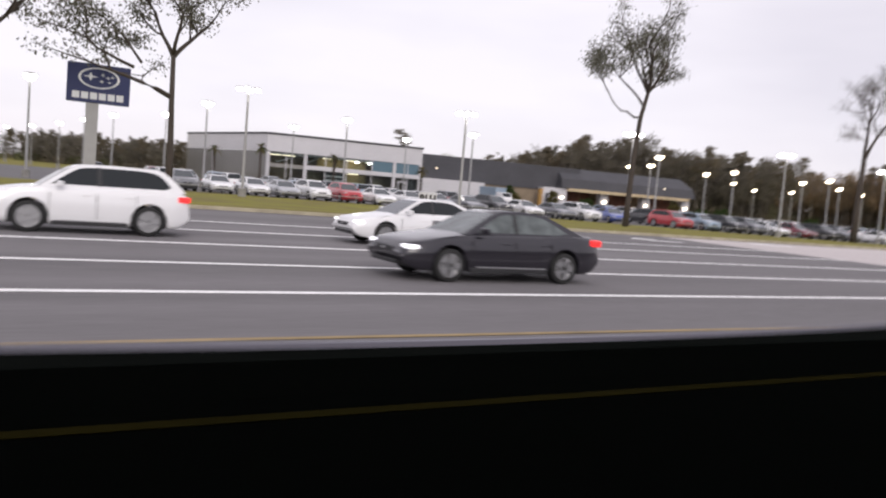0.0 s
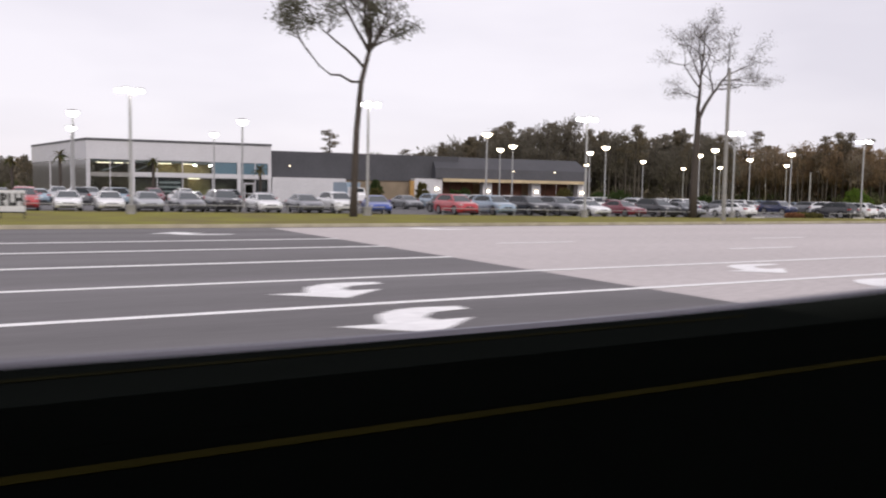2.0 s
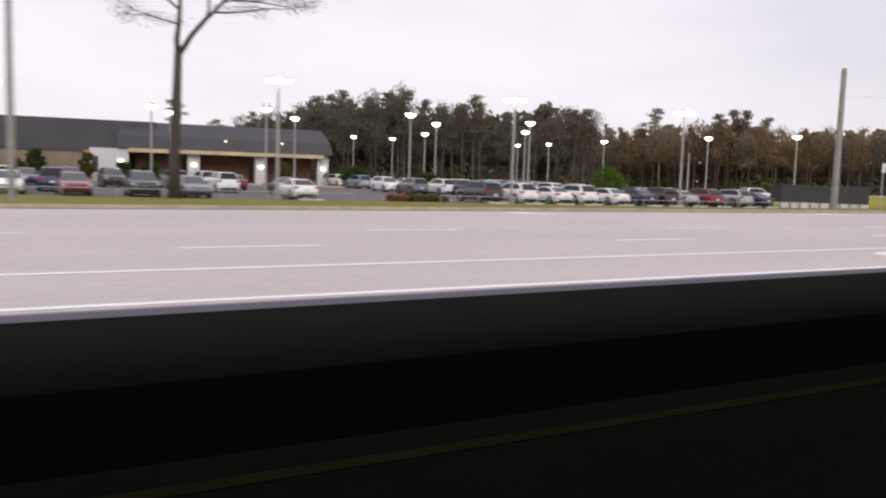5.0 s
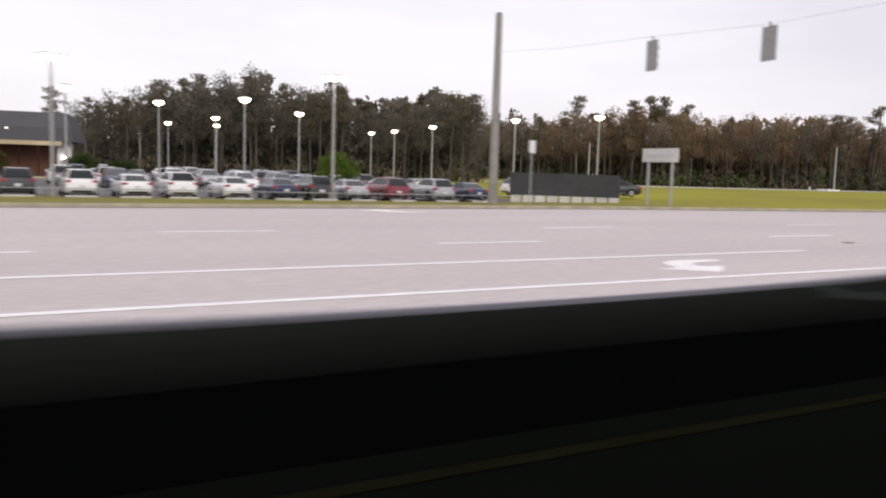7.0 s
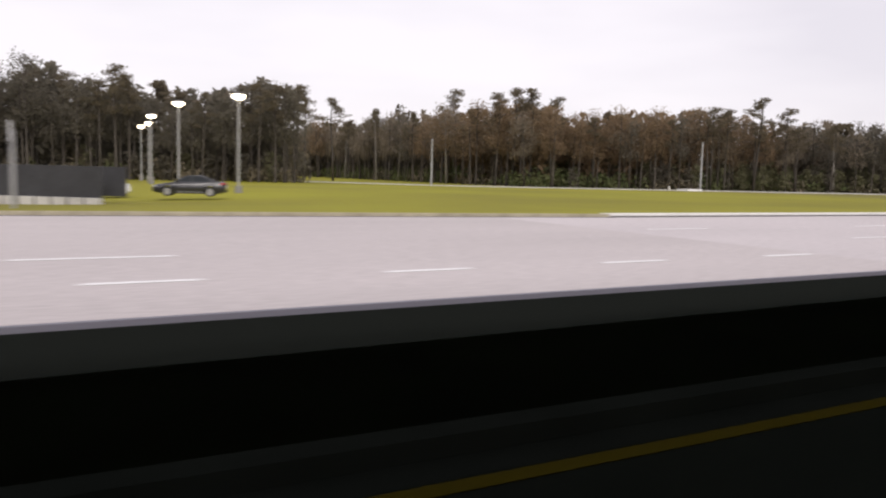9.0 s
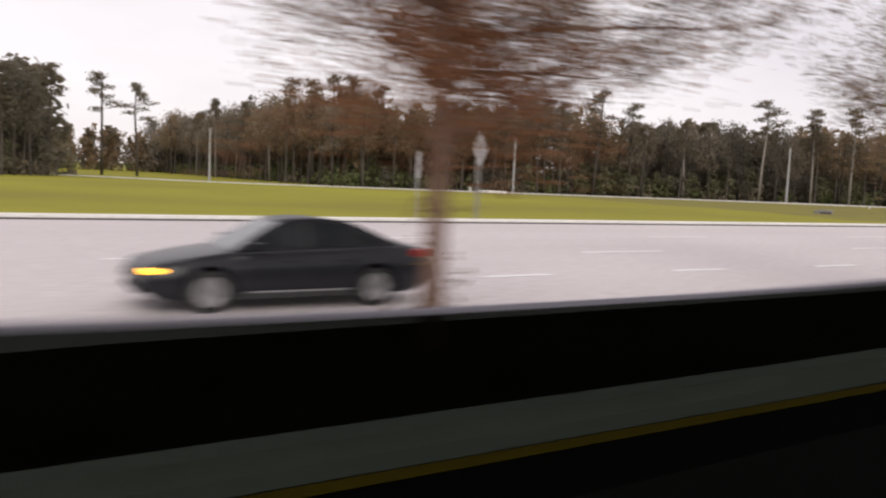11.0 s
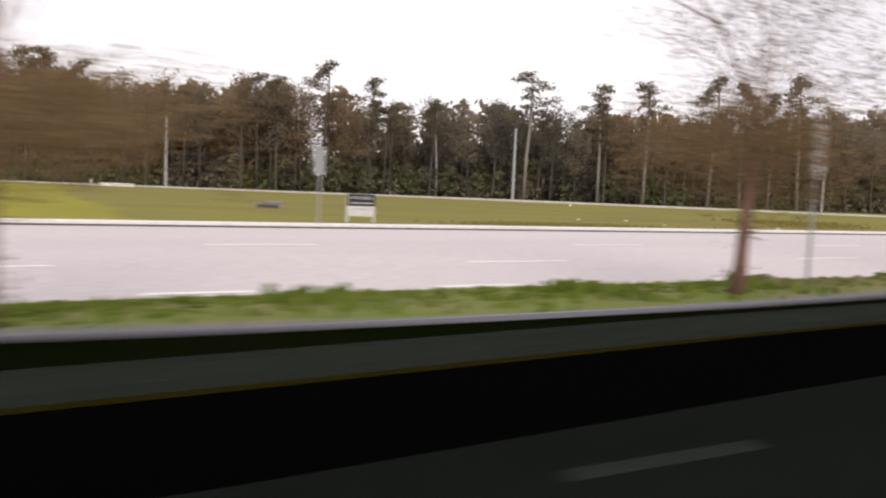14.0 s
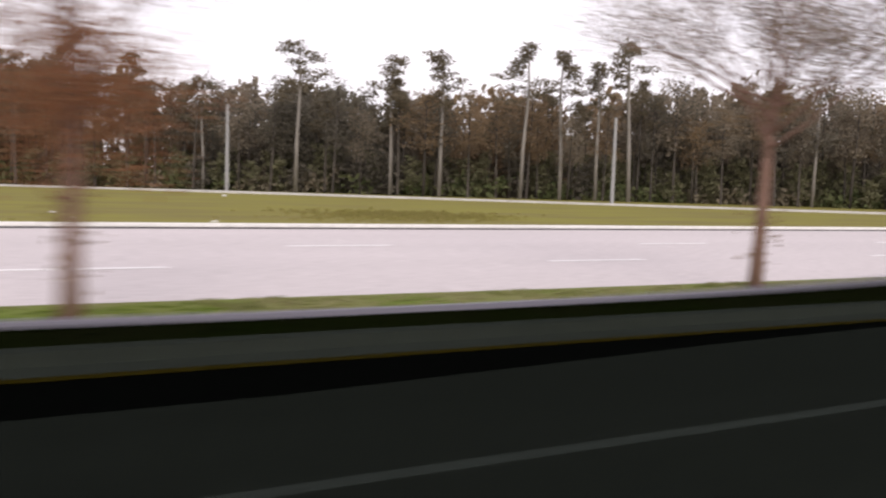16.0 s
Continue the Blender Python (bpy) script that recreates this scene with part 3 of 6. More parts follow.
# tinted side window beside the way: its top edge follows the car
BELOW_EYE = ((98.2, 95.7), (110.3, 102.8), (96.8, 93.8), (92.4, 92.2), (90.6, 85.9), (86.9, 83.0), (90.4, 91.6), (92.0, 92.6), (89.8, 91.7), (85.6, 87.2), (88.7, 87.5), (90.2, 88.3), (85.8, 87.6),
             (87.8, 86.0), (85.4, 85.3), (83.7, 86.5), (87.3, 86.7), (89.7, 89.7), (85.0, 85.2), (85.4, 87.2), (87.4, 85.1), (81.5, 78.7), (84.3, 77.5), (87.4, 79.1), (80.9, 71.6))
side_window = thing("window_1", pose(0, 0, 0), "half-lowered dark tinted side window of the car", "window", "", "structure")
GLASS = []
for (t, x, _, z, *_), (a, b) in zip(PATH, BELOW_EYE):
    for q in (-0.08, 0.0, 0.2, 0.4, 0.6, 0.75, 0.84):
        GLASS.append((x + q, z - (a + (b - a) * q / 0.75) / 1000 + 0.033 * q * (q - 0.75)))
GLASS = [(-3.0, GLASS[0][1])] + GLASS + [(254.0, GLASS[-1][1])]
pv, pf, ev, ef = [], [], [], []
for x, z in GLASS:
    pv += [(x, 0.448, 0.0), (x, 0.448, z), (x, 0.452, 0.0), (x, 0.452, z)]
    ev += [(x, 0.4475, z - 0.001), (x, 0.4475, z + 0.0025), (x, 0.4525, z - 0.001), (x, 0.4525, z + 0.0025)]
for i in range(len(GLASS) - 1):
    a, b = 4 * i, 4 * i + 4
    pf += [(a, b, b + 1, a + 1), (a + 2, a + 3, b + 3, b + 2)]
    ef += [(a, b, b + 1, a + 1), (a + 1, b + 1, b + 3, a + 3), (a + 2, a + 3, b + 3, b + 2)]
pane = part("pane", (pv, pf), PANE, side_window)
pane.visible_shadow = False
part("glass_edge", (ev, ef), EDGE, side_window, "pale polished top edge of the glass")


# ---------------- car lot ----------------
ROW = ((0, 60), (20, 57.5), (35, 54), (50, 50.5), (65, 49.2), (80, 49), (110, 48), (130, 47.5))


def row_y(x):
    return between(x, ROW)


LX = list(range(-60, 121, 6)) + [126]
setting("verge", ribbon(LX, lambda x: kerb_y(x) + 9.0, lambda x: row_y(x) - 1.95, -0.95, lambda x: lot_z(x) + 0.03), GRASS, "mown grass verge before the car lot", "grass")
setting("parking_lot", ribbon(LX, lambda x: row_y(x) - 1.9, lambda x: 128, -0.90, lot_z), LOT, "grey asphalt of the dealer's car lot", "car park")
setting("kerb", ribbon(LX, lambda x: row_y(x) - 1.948, lambda x: row_y(x) - 1.902, -0.90, lambda x: lot_z(x) + 0.035), STAINED_SHADED, "low concrete kerb of the car lot", "kerb")


# ---------------- vehicles ----------------
def car_paint(name, c, metal=0.0):
    return plain(name, c, 0.28, metal, coat=0.7)


PAINTS = dict(gloss=plain("deep_black_car_paint", (0.010, 0.011, 0.015), 0.35, coat=0.15, spec=0.3), white=car_paint("white_car_paint", (0.78, 0.78, 0.79)), silver=car_paint("silver_car_paint", (0.42, 0.43, 0.45), 0.5),
              grey=car_paint("grey_car_paint", (0.16, 0.165, 0.18), 0.4), black=car_paint("black_car_paint", (0.02, 0.02, 0.024)),
              navy=car_paint("navy_car_paint", (0.018, 0.026, 0.075), 0.3), blue=car_paint("blue_car_paint", (0.05, 0.09, 0.36), 0.3), red=car_paint("red_car_paint", (0.42, 0.03, 0.04)),
              maroon=car_paint("maroon_car_paint", (0.17, 0.02, 0.035)), sky=car_paint("pale_blue_car_paint", (0.28, 0.36, 0.44), 0.4),
              charcoal=car_paint("charcoal_car_paint", (0.020, 0.018, 0.025), 0.2))


CARS = {
    # front and rear wheel, wheel radius, lower outline from the front over the bonnet to the rear, cabin outline, half width
    "sedan": dict(w=(-1.40, 1.40), r=0.33, half=0.92, hood=[(-2.40, 0.42), (-2.42, 0.62), (-2.28, 0.74), (-1.6, 0.86), (-0.95, 0.95), (0.2, 0.98), (1.4, 1.00), (2.05, 1.02), (2.36, 0.98), (2.42, 0.80), (2.40, 0.40)],
                  cabin=[(-1.05, 0.94), (-0.25, 1.37), (0.15, 1.44), (0.65, 1.44), (1.10, 1.36), (1.95, 1.00)], win=[(-0.80, 1.00), (-0.20, 1.33), (0.15, 1.38), (0.65, 1.38), (1.02, 1.31), (1.50, 1.06), (1.2, 1.02)]),
    "suv": dict(w=(-1.34, 1.34), r=0.37, half=0.94, hood=[(-2.28, 0.48), (-2.32, 0.72), (-2.20, 0.92), (-1.5, 1.05), (-1.0, 1.10), (0.3, 1.12), (1.4, 1.14), (2.1, 1.15), (2.30, 1.05), (2.34, 0.75), (2.28, 0.45)],
                cabin=[(-1.15, 1.08), (-0.45, 1.56), (0.0, 1.66), (1.1, 1.67), (1.70, 1.60), (2.22, 1.12)], win=[(-0.88, 1.16), (-0.38, 1.50), (0.0, 1.59), (1.1, 1.60), (1.58, 1.52), (1.86, 1.24), (1.7, 1.18)]),
}


def smooth_line(pts, n=4):
    """Points of a soft curve through pts."""
    out = []
    for i in range(len(pts) - 1):
        p0, p1, p2, p3 = pts[max(0, i - 1)], pts[i], pts[i + 1], pts[min(len(pts) - 1, i + 2)]
        for k in range(n):
            t = k / n
            out.append(tuple(0.5 * (2 * b + (c - a) * t + (2 * a - 5 * b + 4 * c - d) * t * t + (3 * b - a - 3 * c + d) * t ** 3) for a, b, c, d in zip(p0, p1, p2, p3)))
    return out + [tuple(pts[-1])]


def make_car(kind, paint, lights=False, lamp=None, name="car"):
    c = CARS[kind]
    root = thing(name, pose(0, 0, 0), "", "car")
    r, hw = c["r"], c["half"]
    ar = r + 0.07
    low = 0.22
    top = [(c["hood"][0][0] - 0.001, c["hood"][0][1])] + c["hood"][1:-1]
    tx, tz = [p[0] for p in top[1:]], [p[1] for p in top[1:]]
    x_front, x_rear = c["hood"][1][0], c["hood"][-2][0]
    st = sorted(set([x_front, x_front + 0.03, x_front + 0.10, x_front + 0.22, x_rear, x_rear - 0.03, x_rear - 0.10, x_rear - 0.22] + [round(-2.0 + 0.25 * k, 3) for k in range(17)]
                    + [round(w + ar * math.cos(math.pi * k / 10), 4) for w in c["w"] for k in range(11)] + [w + q * (ar + 0.004) for w in c["w"] for q in (-1, 1)]))
    st = [x for x in st if x_front <= x <= x_rear]
    rows = ((0.0, 0.93), (0.10, 0.965), (0.28, 0.99), (0.50, 1.0), (0.66, 0.992), (0.74, 0.975), (0.88, 0.955), (0.96, 0.92), (1.0, 0.84), (1.02, 0.55), (1.025, 0.0))
    v, f = [], []
    for x in st:
        zt = float(np.interp(x, sorted(tx), [z for _, z in sorted(zip(tx, tz))]))
        end = min(x - x_front, x_rear - x)
        plan = 1.0 - 0.16 * max(0.0, 1 - end / 0.55) ** 2
        zl = low + 0.14 * max(0.0, 1 - end / 0.30)
        base = zl
        for w in c["w"]:
            if abs(x - w) < ar:
                zl = max(zl, r + math.sqrt(ar * ar - (x - w) ** 2))
        squeeze = max(0.0, 1 - end / 0.12)
        zt -= 0.10 * squeeze
        zl += 0.10 * squeeze
        ring = []
        for t, p in rows:
            z = zl + (zt - zl) * min(t, 1.0)
            wide = p if t >= 0.9 else float(np.interp((z - base) / (zt - base), [q[0] for q in rows[:9]], [q[1] for q in rows[:9]]))
            ring.append((hw * wide * plan, z + (t - 1.0 if t > 1 else 0)))
        v += [(x, -y, z) for y, z in ring] + [(x, y, z) for y, z in reversed(ring[:-1])]
    n2 = 2 * len(rows) - 1
    for i in range(len(st) - 1):
        for k in range(n2 - 1):
            a, b = i * n2 + k, i * n2 + k + 1
            f.append((a, b, b + n2, a + n2))
        f.append((i * n2, (i + 1) * n2, (i + 1) * n2 + n2 - 1, i * n2 + n2 - 1))
    f += [tuple(reversed(range(n2))), tuple(range((len(st) - 1) * n2, len(st) * n2))]
    bm = bmesh.new()
    vs = [bm.verts.new(p) for p in v]
    for q in f:
        bm.faces.new([vs[i] for i in q])
    bmesh.ops.triangulate(bm, faces=[g for g in bm.faces if len(g.verts) > 4])
    bmesh.ops.recalc_face_normals(bm, faces=bm.faces[:])
    for g in bm.faces:
        g.smooth = abs(g.normal.x) < 0.9 and g.normal.z > -0.6
    body = part("body", bm, paint, root)
    for side in (-1, 1):
        for xd in (-0.92, 0.12, 1.02):
            part("door_seam", box(xd, xd + 0.012, side * hw * 0.995 - 0.006, side * hw * 0.995 + 0.006, 0.36, c["cabin"][0][1] - 0.10), TRIM, root)
        for xd in (-0.12, 0.86):
            part("door_handle", box(xd - 0.11, xd + 0.11, side * hw * 0.975 - 0.012, side * hw * 0.975 + 0.012, c["cabin"][0][1] - 0.165, c["cabin"][0][1] - 0.14, 0.008), paint, root)
        part("chrome_strip", box(c["w"][0] + ar + 0.2, c["w"][1] - ar - 0.1, side * (hw * 0.985) - 0.02, side * (hw * 0.985) + 0.02, 0.30, 0.325), RIM, root, "thin chrome strip")
    part("underbody", box(c["w"][0] - 0.45, c["w"][1] + 0.45, -hw + 0.22, hw - 0.22, 0.2, 0.62), TRIM, root, "black underbody")
    # cabin narrows towards the roof
    cab = smooth_line(c["cabin"])
    n = len(cab)
    z0, z1 = cab[0][1], max(z for _, z in cab)

    def half_at(z):
        return hw - 0.10 - 0.24 * max(0.0, (z - z0)) / (z1 - z0)

    v, f = [], []
    for side in (-1, 1):
        for x, z in cab:
            v.append((x, side * half_at(z), z))
    f += [(i, i + 1, n + i + 1, n + i) for i in range(n - 1)]
    f += [tuple(reversed(range(n))), tuple(range(n, 2 * n))]
    bm = bmesh.new()
    vs = [bm.verts.new(p) for p in v]
    for q in f:
        bm.faces.new([vs[i] for i in q]).smooth = len(q) == 4
    bmesh.ops.triangulate(bm, faces=[g for g in bm.faces if len(g.verts) > 4])
    part("cabin", bm, paint, root)
    for side in (-1, 1):
        w = [(x, side * (half_at(z) + 0.006), z) for x, z in smooth_line(c["win"][:-1], 3) + [c["win"][-1]]]
        part("side_window", (w, [tuple(range(len(w)))]), CARGLASS, root, "dark side window")
        zb, zt = c["win"][0][1], max(z for _, z in c["win"]) + 0.01
        for xp, wd in ((0.18, 0.045),):
            q = [(xp - wd, side * (half_at(zb) + 0.012), zb), (xp + wd, side * (half_at(zb) + 0.012), zb), (xp + wd, side * (half_at(zt) + 0.012), zt), (xp - wd, side * (half_at(zt) + 0.012), zt)]
            part("pillar", (q, [(0, 1, 2, 3)]), TRIM, root, "black door pillar")
    for name2, ids in (("windscreen", range(0, 5)), ("rear_window", range(n - 5, n))):
        q = []
        for i in ids:
            x, z = cab[i]
            hw2 = half_at(z) - 0.06
            q += [(x + (-0.008 if i < 9 else 0.008), -hw2, z + 0.010), (x + (-0.008 if i < 9 else 0.008), hw2, z + 0.010)]
        part(name2, (q, [(2 * i, 2 * i + 1, 2 * i + 3, 2 * i + 2) for i in range(len(q) // 2 - 1)]), SCREEN_GLASS if name2 == "windscreen" else CARGLASS, root, "sky-reflecting windscreen" if name2 == "windscreen" else "dark rear window")
    # wheels
    tv, tf, rv, rf = [], [], [], []
    k = 20
    for y, rad in ((-0.11, r * 0.72), (-0.11, r * 0.95), (-0.08, r), (0.08, r), (0.11, r * 0.95), (0.11, r * 0.72)):
        tv += [(rad * math.cos(2 * math.pi * a / k), y, rad * math.sin(2 * math.pi * a / k)) for a in range(k)]
    for i in range(5):
        tf += [(i * k + a, i * k + (a + 1) % k, (i + 1) * k + (a + 1) % k, (i + 1) * k + a) for a in range(k)]
    tyre_me = mesh_of("tyre", tv, tf, True)
    for a in range(5):                                     # five split spokes and a hub
        g = 2 * math.pi * a / 5
        for dg in (-0.14, 0.14):
            ca, sa = math.cos(g + dg), math.sin(g + dg)
            b0 = len(rv)
            for rr, wd in ((0.05, 0.035), (r * 0.70, 0.025)):
                for y in (-0.105, -0.07):
                    rv += [(rr * ca - wd * sa, y, rr * sa + wd * ca), (rr * ca + wd * sa, y, rr * sa - wd * ca)]
            rf += [(b0, b0 + 1, b0 + 5, b0 + 4), (b0 + 2, b0 + 6, b0 + 7, b0 + 3), (b0, b0 + 4, b0 + 6, b0 + 2), (b0 + 1, b0 + 3, b0 + 7, b0 + 5)]
    b0 = len(rv)
    for rad, y in ((r * 0.72, -0.10), (r * 0.66, -0.10), (r * 0.66, -0.03), (0.01, -0.03)):
        rv += [(rad * math.cos(2 * math.pi * a / k), y, rad * math.sin(2 * math.pi * a / k)) for a in range(k)]
    for i in range(3):
        rf += [(b0 + i * k + a, b0 + i * k + (a + 1) % k, b0 + (i + 1) * k + (a + 1) % k, b0 + (i + 1) * k + a) for a in range(k)]
    rim_me = mesh_of("rim", rv, rf)
    for x in c["w"]:
        for side in (-1, 1):
            wh = part("wheel", tyre_me, TYRE, root)
            wh.matrix_basis = pose(x, side * (hw - 0.12), r, 0, 0, 0 if side < 0 else 180)
            part("rim", rim_me, RIM, wh, "silver alloy rim")
    # lights, grille, bumpers, mirrors, handles
    fx, fz = c["hood"][2][0], c["hood"][2][1]
    bx, bz = c["hood"][-3][0], c["hood"][-3][1]
    for side in (-1, 1):
        part("headlight", box(fx - 0.07, fx + 0.20, side * (hw - 0.20) - 0.15, side * (hw - 0.20) + 0.13, fz - 0.12, fz - 0.04, 0.03), lamp if (lamp and side < 0) else (HEAD if lights else HEAD_OFF), root, "clear headlight")
        part("tail_light", box(bx - 0.28, bx + 0.03, side * (hw - 0.20) - 0.16, side * (hw - 0.20) + 0.16, bz - 0.16, bz - 0.02, 0.03), TAIL if lights else TAIL_OFF, root, "red tail light")
        part("mirror", box(-0.78, -0.62, side * (hw + 0.05) - 0.08, side * (hw + 0.05) + 0.08, c["cabin"][0][1] + 0.03, c["cabin"][0][1] + 0.16, 0.03), paint, root)
    part("grille", box(c["hood"][1][0] - 0.015, c["hood"][1][0] + 0.1, -0.36, 0.36, c["hood"][1][1] - 0.10, c["hood"][1][1] + 0.0, 0.02), TRIM, root, "black grille")
    part("emblem", box(c["hood"][1][0] - 0.025, c["hood"][1][0] + 0.05, -0.06, 0.06, c["hood"][1][1] - 0.075, c["hood"][1][1] - 0.025, 0.01), RIM, root, "plain bright emblem")
    part("lower_intake", box(c["hood"][1][0] - 0.01, c["hood"][1][0] + 0.12, -0.55, 0.55, 0.30, 0.385, 0.02), TRIM, root, "black lower intake")
    part("rear_bumper", box(c["hood"][-1][0] - 0.08, c["hood"][-1][0] + 0.03, -0.6, 0.6, 0.30, 0.44, 0.02), TRIM, root, "black lower rear bumper")
    part("number_plate", box(c["hood"][-2][0] - 0.02, c["hood"][-2][0] + 0.035, -0.16, 0.16, 0.60, 0.76), SIGN_W, root, "pale number plate")
    for side in (-1, 1):
        part("sill", box(c["w"][0] + ar + 0.05, c["w"][1] - ar - 0.05, side * (hw - 0.03) - 0.03, side * (hw - 0.03) + 0.03, 0.2, 0.30, 0.02), TRIM, root, "black sill")
    return root


def place_car(proto, x, y, z, turn, colour, label, group="parked cars", glass=None):
    ob = copy_thing(proto, pose(x, y, z, 0, 0, turn))
    tagged(ob, label, "car", group)
    for o in ob.children:
        if o.name.split(".")[0] in ("body", "cabin", "mirror", "door_handle"):
            o.material_slots[0].link = "OBJECT"
            o.material_slots[0].material = PAINTS[colour]
        if glass and o.name.split(".")[0] in ("side_window", "windscreen", "rear_window"):
            o.material_slots[0].link = "OBJECT"
            o.material_slots[0].material = glass
            tagged(o, "greenish reflection-coloured " + o.name.split(".")[0].replace("_", " "))
    return ob


proto_sedan, proto_suv = make_car("sedan", PAINTS["silver"]), make_car("suv", PAINTS["silver"])
sedan_on, suv_on = make_car("sedan", PAINTS["white"], True), make_car("suv", PAINTS["white"], True)

sedan_on.scale = suv_on.scale = (0.88, 0.88, 0.88)
place_car(sedan_on, 8.16, 12.5, 0, 0, "charcoal", "charcoal grey saloon car waiting in its lane", "cars on the road", TEAL_REFLECTION)
place_car(sedan_on, 10.2, 19.3, 0, 0, "white", "white saloon car waiting on the road", "cars on the road")
place_car(suv_on, 1.95, 19.15, 0, 0, "white", "white sport utility car waiting on the road", "cars on the road")
blink = make_car("sedan", PAINTS["gloss"], False, AMBER)
# pale sky reflection painted onto this windscreen
for o in blink.children:
    if o.name.split(".")[0] == "windscreen":
        o.data.materials[0] = TEAL_REFLECTION
blink.matrix_basis = pose(164.75, 11.25, 0) @ Matrix.Diagonal((0.86, 0.86, 0.86, 1))
tagged(blink, "black saloon car with its amber indicator lit", "car", "cars on the road")

rng = random.Random(5)
palette = ["white", "white", "white", "white", "silver", "grey", "silver", "sky", "grey", "black", "navy", "white"]
FRONT = ((6.3, "white"), (9.2, "silver"), (12.0, "grey"), (14.6, "white"), (17.0, "white"), (19.2, "silver"), (21.5, "white"), (23.9, "red"), (26.3, "white"), (28.7, "white"), (31.0, "silver"), (33.4, "grey"), (35.7, "black"),
         (38.3, "white"), (40.9, "grey"), (43.1, "white"), (51.6, "red"), (54.7, "sky"), (57.6, "black"), (60.4, "grey"), (63.1, "white"), (66.3, "maroon"), (69.9, "black"), (72.7, "grey"), (79.3, "white"),
         (92.7, "black"), (95.7, "white"), (98.4, "white"), (100.9, "white"), (103.9, "white"), (106.8, "navy"), (109.0, "black"), (111.5, "silver"), (114.2, "maroon"), (117.3, "silver"), (119.9, "navy"))
proto_sedan.scale = proto_suv.scale = (0.89, 0.89, 0.89)
for x, colour in FRONT:
    kind = proto_suv if rng.random() < (0.3 if x < 46 else 0.5) else proto_sedan
    word = dict(sky="pale blue", navy="dark navy").get(colour, colour)
    place_car(kind, x, row_y(x) + rng.uniform(-0.25, 0.25) + (0.4 if x < 46 else 0.0), lot_z(x), (90 if x < 74 else -90) + rng.uniform(-3, 3), colour,
              word + (" sport utility car" if kind is proto_suv else " saloon car") + " parked in the front row")
for x, y, colour, kind, word in ((81.3, 57.5, "navy", proto_sedan, "dark navy saloon"), (77.3, 60.0, "white", proto_suv, "white sport utility"), (75.0, 66.0, "silver", proto_suv, "silver sport utility"), (77.6, 67.0, "white", proto_suv, "white sport utility"), (79.6, 66.0, "maroon", proto_sedan, "maroon saloon")):
    place_car(kind, x, y, lot_z(x), -90, colour, word + " car parked before the service bays")
place_car(proto_sedan, 45.7, row_y(45.7), lot_z(45.7), 75, "blue", "bright blue saloon car parked by the lot entrance")
for y_row, a, b, face in ((17, 8, 43, -90), (22.5, 14, 41, 90), (17, 53, 72, 90), (11.5, 99, 124, 90), (17, 96, 124, -90), (22.6, 96, 122, 90), (34, 98, 119, -90), (32, 22, 40, 90), (39.6, 98, 119, 90), (6, 54, 68, -90)):
    x = a
    while x < b:
        if rng.random() < 0.8 and not (y_row == 11.5 and abs(x - 116.3) < 3.0):
            colour = rng.choice(palette + ["maroon"])
            kind = proto_suv if rng.random() < 0.6 else proto_sedan
            word = dict(sky="pale blue", navy="dark navy").get(colour, colour)
            place_car(kind, x, row_y(x) + y_row, lot_z(x), face + rng.uniform(-2, 2), colour, word + (" sport utility car" if kind is proto_suv else " saloon car") + " parked deeper in the lot")
        x += 2.9
place_car(proto_suv, 130.8, 56.0, -0.25, 178, "white", "white sport utility car parked behind the enclosure")
place_car(proto_sedan, 135.6, 50.5, 0.0, -20, "black", "black saloon car parked on the grass by the enclosure")
for proto in (proto_sedan, proto_suv, sedan_on, suv_on):
    for o in list(proto.children_recursive) + [proto]:
        bpy.data.objects.remove(o)

# pale wheel stops before the nearer cars
for x, colour in FRONT:
    if x > 76:
        ws = thing("wheel_stop", pose(x, row_y(x) - 2.55, lot_z(x)), "low pale concrete wheel stop before a parked car", "wheel stop", "wheel stops")
        part("stop_block", box(-0.8, 0.8, -0.08, 0.08, -0.05, 0.13, 0.03), KERB, ws)

# white pipe rail in front of the parked cars
for a, b in ((8, 45), (49, 82), (88, 122.5)):
    rail = thing("pipe_rail", pose(0, 0, 0), "low pale grey pipe rail in front of the parked cars", "railing", "pipe rails")
    xs = [a + (b - a) * i / 12 for i in range(13)]
    part("rail", tube([(x, row_y(x) - 2.95, lot_z(x) + 0.50) for x in xs], [0.028] * 13, 6), POLE, rail)
    me = mesh_of("post", *tube([(0, 0, -0.2), (0, 0, 0.55)], [0.028, 0.028], 6))
    for x in xs:
        p = part("post", me, POLE, rail)
        p.location = (x, row_y(x) - 2.95, lot_z(x))


